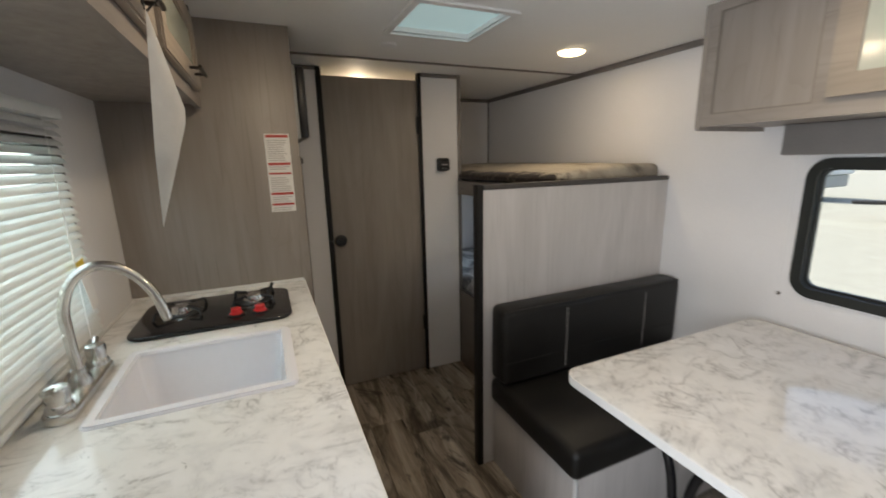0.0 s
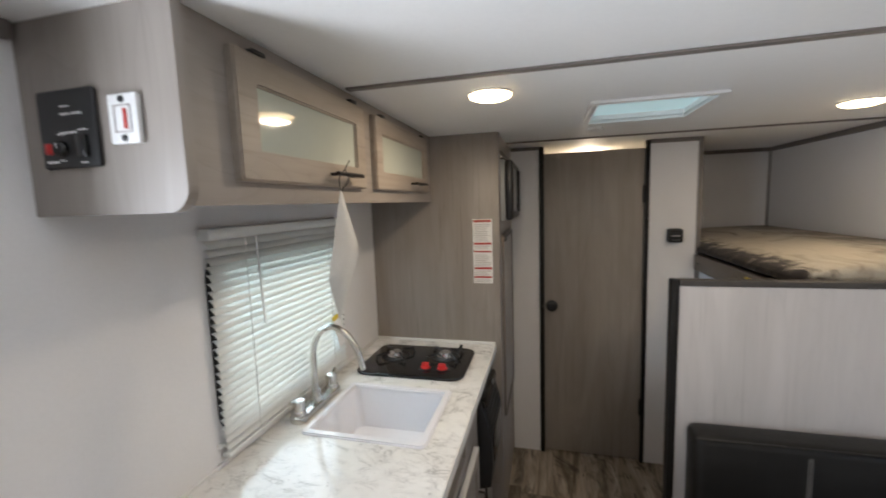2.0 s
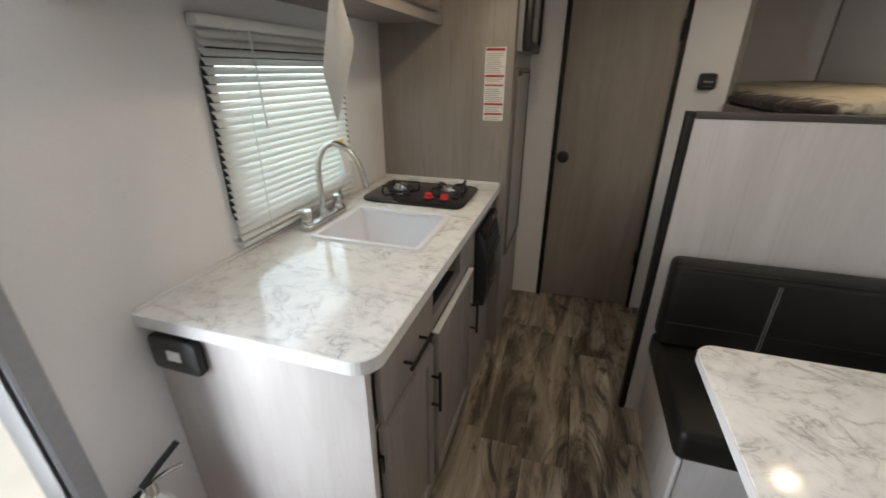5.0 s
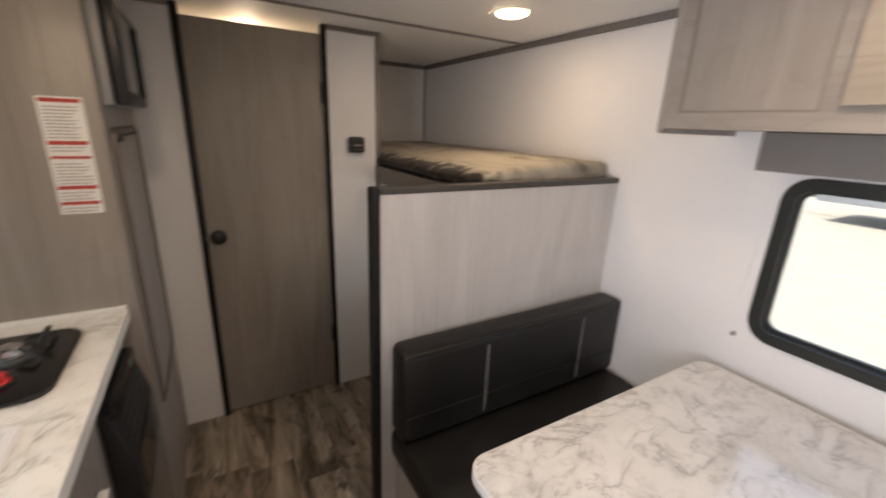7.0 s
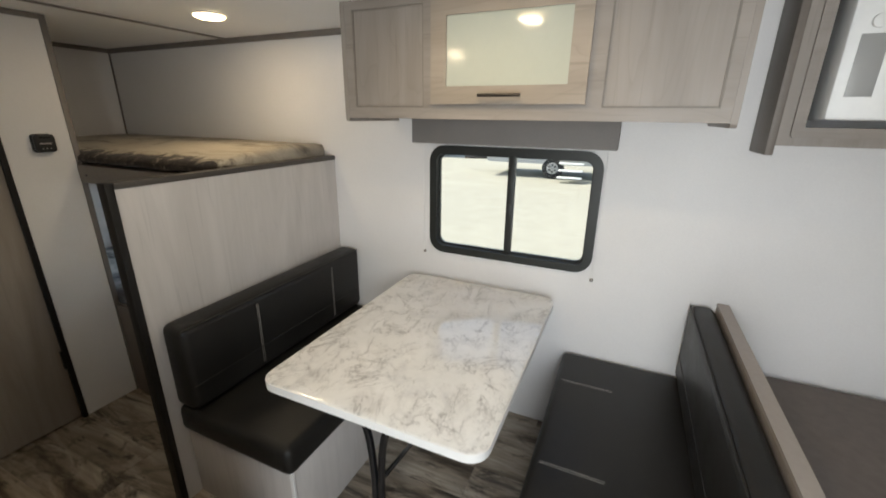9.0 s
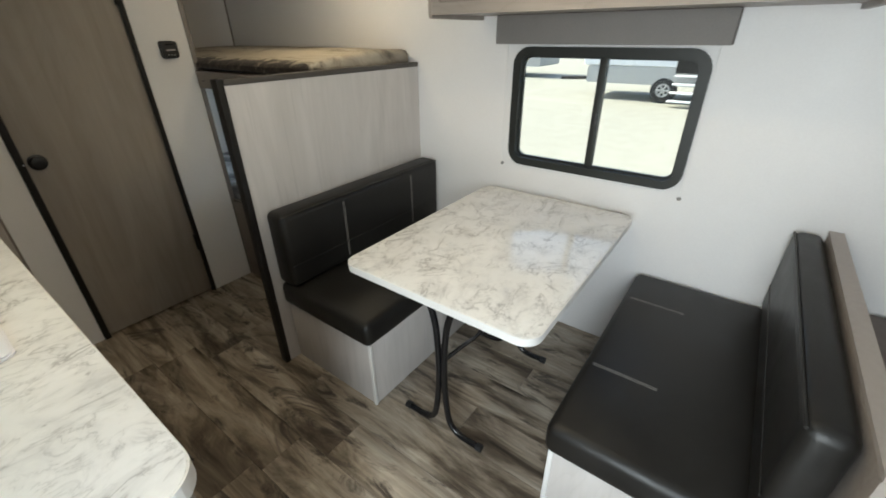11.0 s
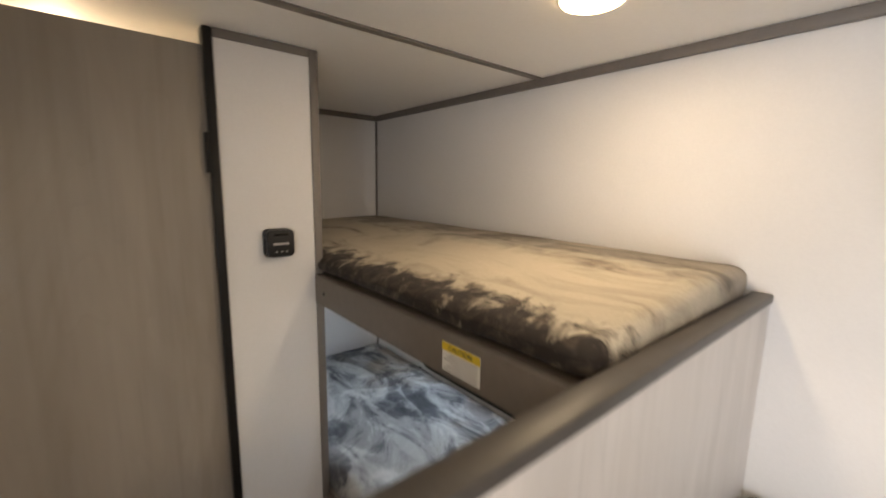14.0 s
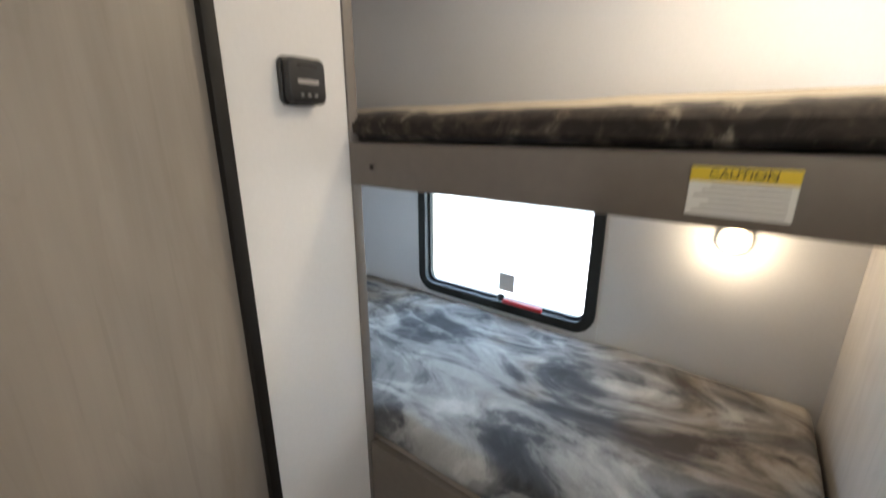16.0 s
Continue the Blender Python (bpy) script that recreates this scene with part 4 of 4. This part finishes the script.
solo("smoke_sensor", lathe((1.03, 2.23, CZ), [(0.035, 0.0), (0.034, -0.010), (0.02, -0.014), (0.004, -0.014)]), WHITE, "small round white ceiling sensor", "sensor")

# ---- dinette ----
tbl = thing("dinette_table", (1.79, 0.945, 0), "marble-look laminate table on black tubular legs", "table")
part("tabletop", rslab("z", 1.288, 2.30, 0.575, 1.315, 0.697, 0.727, 0.055, 0.003), MARBLE, tbl)
part("edge_band", ring("z", 1.285, 2.303, 0.572, 1.318, 0.699, 0.7255, 0.058, 0.004), EDGE, tbl, "white edge band")
for lx in (1.40, 1.99):
    for s in (1, -1):
        q = lambda y: 0.962 + s * y
        part("leg", tube([(lx, q(0.168), 0.016), (lx, q(0.10), 0.016), (lx, q(0.05), 0.04), (lx, q(0.028), 0.10), (lx, q(0.014), 0.25), (lx, q(0.014), 0.40), (lx, q(0.03), 0.55), (lx, q(0.07), 0.64), (lx, q(0.14), 0.68), (lx, q(0.2), 0.686)], 0.0125, 12), GLOSSBLACK, tbl, "black bent steel tube")
        part("foot_cap", tube([(lx, q(0.165), 0.016), (lx, q(0.19), 0.016)], 0.0155, 10, 1, True), BLACK, tbl)
part("stretcher", tube([(1.40, 0.962, 0.36), (1.55, 0.965, 0.33), (1.70, 0.99, 0.27), (1.84, 0.965, 0.33), (1.99, 0.962, 0.36)], 0.009, 10), GLOSSBLACK, tbl)
for by in (0.80, 1.12):
    part("mount_rail", box(1.36, 2.03, by - 0.02, by + 0.02, 0.69, 0.697), BLACK, tbl, smooth=False)


def cushion(name, bounds, parent, r=0.03):
    return part(name, box(*bounds, r, 4), LEATHER, parent)


def bench(y0, y1, back0, back1, flip, label):
    b = thing("dinette_bench", (1.81, (y0 + y1) / 2, 0), label, "bench", "dinette benches")
    part("bench_box", box(1.325, R - 0.002, y0 + (0.0 if flip else 0.02), y1 - (0.02 if flip else 0.0), 0, 0.335, 0.003), PALE, b, "pale grey woodgrain box")
    part("corner_trim", box(1.319, 1.331, (y1 - 0.03 if flip else y0 + 0.014), (y1 - 0.014 if flip else y0 + 0.03), 0, 0.335, 0.003), EDGE, b)
    seat = cushion("seat_cushion", (1.298, R - 0.006, min(y0, y1), max(y0, y1), 0.337, 0.452), b)
    back = cushion("back_cushion", (1.298, R - 0.006, back0, back1, 0.456, 0.80), b)
    f = back1 if flip else back0
    n = 1 if flip else -1
    for sx in (1.62, 2.095):
        for dx in (-0.004, 0.004):
            if not flip:
                part("stitching", tube([(sx + dx, f + n * 0.0008, 0.49), (sx + dx, f + n * 0.0008, 0.765)], 0.0011, 6, 1, True), THREAD, back, "pale double stitching")
            part("stitching", tube([(sx + dx, y0 + 0.03 if not flip else y1 - 0.03, 0.4525), (sx + dx, y0 + 0.23 if not flip else y1 - 0.23, 0.4525)], 0.0009, 6, 1, True), THREAD, seat, "pale double stitching")
    part("seam", tube([(1.31, f + n * 0.0005, 0.565), (2.31, f + n * 0.0005, 0.565)], 0.0022, 6, 1, True), LEATHER, back)
    part("piping", tube([(1.30, f + n * -0.004, 0.792), (2.32, f + n * -0.004, 0.792)], 0.004, 6, 1, True), LEATHER, back)
    return b


bench(1.245, 1.805, 1.680, 1.801, False, "dark leatherette dinette bench against the bunk panel")
bench(-0.045, 0.515, -0.045, 0.045, True, "dark leatherette dinette bench backed by the bed")
fb = thing("bench_back_panel", (1.8, -0.065, 0), "grey woodgrain panel behind the bench backrest", "panel")
part("panel", rslab("x", -0.085, -0.05, 0, 0.805, 1.235, R - 0.002, (0.012, 0.012, 0.0, 0.0)), CAB_Y, fb, smooth=False)
part("trim", rslab("y", 1.229, R - 0.002, 0.803, 0.815, -0.089, -0.048, 0.004), plain("bench_trim", (0.34, 0.30, 0.27), 0.4), fb, "grey-brown edge trim")

# right wall upper cabinet
rc = thing("overhead_cabinet", (2.15, 0.755, 1.50), "grey-brown woodgrain overhead cabinet with a frosted glass door", "cabinet")
FX = 1.952
part("end_panel", rslab("y", FX - 0.002, R, 1.492, CZ, 1.402, 1.420, (0, 0, 0.015, 0)), CAB, rc)
part("end_panel", rslab("y", FX - 0.002, R, 1.492, CZ, 0.092, 0.110, (0, 0, 0.015, 0)), CAB, rc)
part("body", join(box(FX + 0.018, R, 0.11, 1.402, 1.508, 1.522), box(R - 0.012, R, 0.11, 1.402, 1.522, CZ)), CAB, rc, smooth=False)
part("face_frame", join(box(FX, FX + 0.018, 0.11, 0.14, 1.505, CZ), box(FX, FX + 0.018, 0.455, 0.53, 1.505, CZ), box(FX, FX + 0.018, 1.01, 1.07, 1.505, CZ), box(FX, FX + 0.018, 1.37, 1.402, 1.505, CZ),
                        box(FX, FX + 0.018, 0.14, 0.455, 1.505, 1.545), box(FX, FX + 0.018, 0.53, 1.01, 1.505, 1.59), box(FX, FX + 0.018, 1.07, 1.37, 1.505, 1.545),
                        box(FX, FX + 0.018, 0.14, 0.455, 1.885, CZ), box(FX, FX + 0.018, 0.53, 1.01, 1.87, CZ), box(FX, FX + 0.018, 1.07, 1.37, 1.885, CZ)), CAB_Y, rc, smooth=False)
for y0, y1 in ((0.14, 0.455), (1.07, 1.37)):
    part("fixed_panel", box(FX + 0.009, FX + 0.016, y0, y1, 1.545, 1.885), CAB, rc, smooth=False)
    part("panel_bead", ring("x", y0, y1, 1.545, 1.885, FX + 0.003, FX + 0.009, 0.004, 0.005), BEAD, rc)
gd = shaker("cabinet_door", rc, 0.502, 1.032, 1.556, 1.893, FX - 0.001, -1, 0.058, GLASSDOOR, FROST, True)
bar_handle(gd, (FX - 0.019, 0.70, 1.583), (FX - 0.019, 0.845, 1.583), (-1, 0, 0), "y")
for hy in (0.56, 0.94):
    part("hinge", box(FX - 0.022, FX - 0.002, hy, hy + 0.05, 1.893, 1.902, 0.002), BLACK, gd, "black hinge")

val = thing("window_valance", (2.3, 0.85, 1.395), "grey fabric shade valance above the dinette window", "valance")
part("valance_board", box(2.255, R - 0.001, 0.398, 1.285, 1.397, 1.507, 0.004), plain("valance_grey", (0.20, 0.185, 0.175), 0.7, grain=0.1, scale=200), val)
for cy, zb in ((1.262, 0.845), (0.432, 0.828)):
    c = part("cord", tube([(R - 0.012, cy, 1.40), (R - 0.012, cy, zb)], 0.0012, 6, 1, True), WHITE, val, "thin white shade cord")
    part("cord_clip", lathe((R, cy, zb), [(0.008, 0), (0.008, -0.006), (0.004, -0.010), (0.002, -0.011)], "x", 10), TAUPE, c)

# front overhead unit with air conditioner
fu = thing("front_cabinet", (2.2, -0.5, 1.41), "grey-brown woodgrain overhead cabinet around an air conditioner", "cabinet")
part("end_panel", box(2.15, R, -0.055, -0.032, 1.41, CZ - 0.002, 0.003), TAUPE, fu, "dark taupe end panel")
part("face", ring("x", -0.9, -0.056, 1.44, CZ + 0.06, 2.158, 2.176, 0.003, 0.05), CAB, fu, smooth=False)
part("opening_frame", ring("x", -0.81, -0.085, 1.465, CZ - 0.005, 2.146, 2.158, 0.01, 0.03), CAB_Y, fu)
part("body", box(2.176, R, -0.9, -0.056, 1.44, 1.46), CAB, fu, smooth=False)
ac = thing("air_conditioner", (2.12, -0.48, 1.515), "white wall air conditioner with louvres and grey control panel", "air conditioner")
part("casing", box(2.125, R - 0.02, -0.765, -0.145, 1.516, CZ - 0.02, 0.012), WHITE, ac)
part("control_plate", box(2.122, 2.1255, -0.235, -0.175, 1.58, 1.74, 0.001), VEHGREY, ac, "grey control plate")
part("knob", lathe((2.125, -0.205, 1.77), [(0.018, 0), (0.017, -0.01), (0.005, -0.012)], "x", 14), WHITE, ac)
for k in range(12):
    part("louvre", box(2.118, 2.1245, -0.75, -0.27, 1.56 + 0.024 * k, 1.566 + 0.024 * k, 0.001), SLAT, ac)

# bed in front
bed = thing("bed", (1.6, -0.8, 0), "low bed with a grey-brown cover behind the bench", "bed")
part("bed_box", box(1.05, R - 0.003, YF + 0.005, -0.10, 0, 0.42, 0.004), PALE, bed)
part("mattress", box(1.03, R - 0.005, YF + 0.01, -0.092, 0.422, 0.555, 0.04, 4), BEDGREY, bed)

# ---- bunks ----
bp = thing("wall_divider", (1.8, 1.823, 0), "pale grey woodgrain divider wall with dark edge trim", "wall", kind="structure")
part("panel", box(1.270, R - 0.001, 1.811, 1.845, 0, 1.284), PALE, bp, smooth=False)
part("front_trim", box(1.244, 1.270, 1.806, 1.850, 0, 1.306, 0.004), DARKTRIM, bp, "black-brown edge trim")
part("top_trim", box(1.271, R - 0.001, 1.806, 1.850, 1.284, 1.306, 0.004), TOPTRIM, bp, "dark taupe top trim")
part("latch", box(1.255, 1.28, 1.850, 1.87, 0.60, 0.64, 0.003), BLACK, bp, "small black latch")
ub = thing("upper_bunk", (1.97, 2.75, 1.19), "upper bunk with taupe rail and printed plush mattress", "bunk bed")
part("rail", box(1.611, 1.639, 1.852, PY - 0.007, 1.19, 1.275, 0.003), TAUPE, ub, "taupe front rail")
part("base_board", box(1.642, R - 0.002, 1.852, YB - 0.012, 1.235, 1.262), CAB_Y, ub, smooth=False)
for sy in (2.691, 1.90):
    part("screw", lathe((1.611, sy, 1.229), [(0.005, 0), (0.005, -0.002), (0.002, -0.0025)], "x", 10), BRONZE, ub)


def soft_slab(x0, x1, y0, y1, z0, z1, r, sag, drop=0.0):
    bm = box(x0, x1, y0, y1, z0, z1, r, 4)
    bmesh.ops.subdivide_edges(bm, edges=[e for e in bm.edges if e.calc_length() > 0.3], cuts=14, use_grid_fill=True)
    for v in bm.verts:
        n = noise.noise(Vector((v.co.x * 5, v.co.y * 4, v.co.z * 6)))
        n2 = noise.noise(Vector((v.co.x * 14, v.co.y * 9, 3.0)))
        if v.co.z > (z0 + z1) / 2:
            v.co.z += sag * (n + 0.4 * n2) - drop * max(0.0, 1 - (v.co.x - x0) / 0.45)
        if v.co.x < (x0 + x1) / 2 - 0.2:
            v.co.x += sag * 0.7 * n2
    return bm


part("mattress", soft_slab(1.624, R - 0.006, 1.853, YB - 0.02, 1.278, 1.372, 0.035, 0.007, 0.045), PLUSH_TOP, ub, "tan plush mattress with dark brown edge")
cl = thing("caution_label", (1.6, 2.098, 1.205), "white caution label with a yellow heading", "label")
part("sheet", box(1.6094, 1.6105, 2.048, 2.148, 1.204, 1.260), PAPER, cl, smooth=False)
part("heading_bar", box(1.6084, 1.6093, 2.048, 2.148, 1.244, 1.260), YELLOW, cl, "yellow heading band", smooth=False)
letters("lettering", "CAUTION", 0.014, facing((1.6080, 2.098, 1.252), (-1, 0, 0)), BLACK, cl, 0.0002)
for k in range(6):
    part("text_line", box(1.6086, 1.6093, 2.054, 2.142 - 0.008 * (k % 3), 1.2085 + 0.006 * k, 1.2105 + 0.006 * k), GREYINK, cl, smooth=False)
lb = thing("lower_bunk", (1.97, 2.75, 0), "lower bunk with a cloudy grey plush mattress", "bunk bed")
part("bunk_box", box(1.645, R - 0.002, 1.852, YB - 0.002, 0, 0.515), PALE, lb, smooth=False)
part("mattress", soft_slab(1.645, R - 0.006, 1.862, YB - 0.02, 0.518, 0.62, 0.035, 0.008), PLUSH, lb)
part("front_board", box(1.622, 1.644, 1.852, PY - 0.007, 0, 0.53, 0.003), TAUPE, lb, "taupe front board")
bunkl = thing("bunk_light", (R - 0.03, 2.10, 0.983), "small round warm reading light under the bunk", "reading light")
part("base", lathe((R, 2.10, 1.023), [(0.04, 0), (0.04, -0.012), (0.032, -0.016)], "x"), WHITE, bunkl)
part("lens", lathe((R, 2.10, 1.023), [(0.032, -0.016), (0.03, -0.03), (0.018, -0.04), (0.003, -0.043)], "x"), DIFFUSER, bunkl, "glowing warm lens")
bs = thing("bunk_shade_cord", (R - 0.01, 2.8, 0.64), "thin shade cords beside the bunk window", "cord")
for cy in (3.20, 2.418):
    part("cord", tube([(R - 0.006, cy, 1.17), (R - 0.006, cy, 0.603)], 0.0012, 6, 1, True), WHITE, bs)
    part("cord_clip", lathe((R, cy, 0.60), [(0.006, 0), (0.006, -0.006), (0.002, -0.012)], "x", 10), BRONZE, bs)
th = thing("thermostat", (1.515, PY, 1.33), "square black wall thermostat with rounded corners", "thermostat")
part("back_plate", rslab("y", 1.470, 1.546, 1.340, 1.420, PY - 0.010, PY - 0.0005, 0.014, 0.002), BLACK, th)
part("body", rslab("y", 1.474, 1.548, 1.342, 1.418, PY - 0.030, PY - 0.010, 0.014, 0.004), BLACK, th)
part("display", box(1.490, 1.532, PY - 0.0312, PY - 0.030, 1.376, 1.382), GREYINK, th, "grey display line", smooth=False)
part("slot", box(1.492, 1.530, PY - 0.0312, PY - 0.030, 1.402, 1.407), GLOSSBLACK, th, smooth=False)
for k in range(3):
    part("button", box(1.494 + 0.014 * k, 1.500 + 0.014 * k, PY - 0.0315, PY - 0.030, 1.355, 1.359, 0.0006), VEHGREY, th)

# ---- outside ----
GZ = -0.6
solo("ground", box(-400, 400, -400, 400, GZ - 0.4, GZ), GROUND, "pale sandy gravel yard", "ground", "structure", smooth=False)


def wheel(parent, x, y, s, r=0.38):
    w = part("wheel", lathe((x, y, GZ + r), [(r * 0.6, -0.02 * s), (r * 0.94, -0.02 * s), (r, 0.03 * s), (r, 0.2 * s), (r * 0.9, 0.24 * s), (r * 0.5, 0.24 * s)], "x", 28), TYRE, parent, "black tyre")
    part("rim", lathe((x, y, GZ + r), [(r * 0.56, -0.012 * s), (r * 0.5, -0.03 * s), (r * 0.2, 0.0), (r * 0.1, -0.035 * s), (0.01, -0.04 * s)], "x", 20), VEHGREY, w, "grey rim")
    for k in range(6):
        a = radians(60 * k)
        part("spoke", tube([(x - 0.03 * s, y + r * 0.12 * math.cos(a), GZ + r + r * 0.12 * math.sin(a)), (x - 0.03 * s, y + r * 0.52 * math.cos(a), GZ + r + r * 0.52 * math.sin(a))], 0.03, 6, 1, True), VEHGREY, w)


def camper(x, y0, y1, s, label, steps=None, h=2.6):
    """A parked travel trailer whose near side is at x; s points away from it."""
    t = thing("parked_trailer", (x + s * 1.2, (y0 + y1) / 2, GZ), label, "trailer", "parked trailers")
    xa, xb = sorted((x, x + s * 2.4))
    part("body", rslab("x", y0, y1, GZ + 1.05, GZ + h + 0.5, xa, xb, (0.3, 0.5, 0.1, 0.1), 0.04), VEHWHITE, t)
    part("skirt", rslab("x", y0 + 0.15, y1 - 0.15, GZ + 0.52, GZ + 1.05, xa + 0.01, xb - 0.01, 0.08), VEHGREY, t, "grey lower panels")
    part("stripe", box(x - s * 0.01 - 0.004, x - s * 0.01 + 0.004, y0 + 0.3, y1 - 0.3, GZ + 1.35, GZ + 1.55), VEHGREY, t, smooth=False)
    for k, wy in enumerate((y0 + 0.5 * (y1 - y0), y0 + 0.5 * (y1 - y0) + 0.9)):
        if k == 0 or steps is None:
            wheel(t, x + s * 0.02, wy, s)
    for a, b in ((0.45, 0.6), (0.72, 0.86)):
        w = part("window", rslab("x", y0 + a * (y1 - y0), y0 + b * (y1 - y0), GZ + 1.9, GZ + 2.5, min(x - s * 0.02, x), max(x - s * 0.02, x), 0.08), VEHGLASS, t, "dark window")
    part("tongue", tube([(x + s * 1.2, y1, GZ + 0.55), (x + s * 1.2, y1 + 1.2, GZ + 0.5)], 0.06, 8, 1, True), DARKTRIM, t)
    if steps:
        for k in range(4):
            part("step", box(*sorted((x - s * (0.12 + 0.16 * k), x - s * (0.36 + 0.16 * k))), steps - 0.4, steps + 0.4, GZ + 0.16 + 0.22 * (3 - k), GZ + 0.2 + 0.22 * (3 - k), 0.01), WHITE, t, "bright metal step")
        part("entry_door", box(x - s * 0.012 - 0.006, x - s * 0.012 + 0.006, steps - 0.45, steps + 0.45, GZ + 0.9, GZ + 2.7), DARKTRIM, t, "dark entry doorway", smooth=False)
    return t


camper(15.5, 0.2, 5.4, 1, "white travel trailer with grey lower panels and steps", 2.1)
camper(21.0, 9.3, 16.0, 1, "white travel trailer parked across the yard")
camper(28.0, -9.0, -1.0, 1, "white travel trailer parked far across the yard")
camper(-46.0, 2.0, 10.0, -1, "white travel trailer far beyond the entry door")


def pickup(x, y, label):
    t = thing("pickup_truck", (x, y, GZ), label, "truck")
    side = [(0, 0.45), (5.4, 0.45), (5.4, 1.0), (3.9, 1.08), (3.3, 1.75), (1.9, 1.8), (1.75, 1.1), (0, 1.1)]
    part("body", prism("x", [(y + a, GZ + b) for a, b in side], x - 0.9, x + 0.9, 0.05), VEHWHITE, t)
    part("side_window", prism("x", [(y + a, GZ + b) for a, b in ((3.6, 1.15), (3.15, 1.65), (2.05, 1.68), (1.95, 1.15))], x + 0.9, x + 0.915), VEHGLASS, t, "dark side window", smooth=False)
    for wy in (1.0, 4.4):
        wheel(t, x + 0.92, y + wy, -1, 0.4)
    return t


pickup(-38.0, 11.5, "white pickup truck parked far beyond the doorway")

# ---- floor planks, last ----
floor = solo("floor", box(L - 0.05, R + 0.05, YF - 0.05, YB + 0.05, -0.09, -0.006), BLACK, "wood-look vinyl plank floor in grey and brown", "floor", "structure", smooth=False)
PW = 0.18
lengths = {}


def plank_mesh(n, w):
    if (n, w) not in lengths:
        bm = box(-w / 2 + 0.0006, w / 2 - 0.0006, -n / 2 + 0.0006, n / 2 - 0.0006, 0, 0.006, 0.0006, 1)
        me = bpy.data.meshes.new("plank")
        bm.to_mesh(me)
        bm.free()
        me.materials.append(PLANK)
        lengths[n, w] = me
    return lengths[n, w]


col = 0
x = L - 0.02
while x < R:
    w = min(PW, R + 0.02 - x)
    y = YF - 0.05 + (-0.9, -0.45, -0.7, -0.2, -0.55)[col % 5]
    while y < YB:
        n = random.choice((0.6, 0.9, 0.9, 1.2))
        a, e = max(y, YF), min(y + n, YB)
        y += n
        if e - a < 0.02:
            continue
        pk = new("plank", plank_mesh(round(e - a, 2), round(w, 3)))
        pk.parent = floor
        pk.location = Vector((x + w / 2, (a + e) / 2, -0.006)) - ORG[floor]
    x += PW
    col += 1
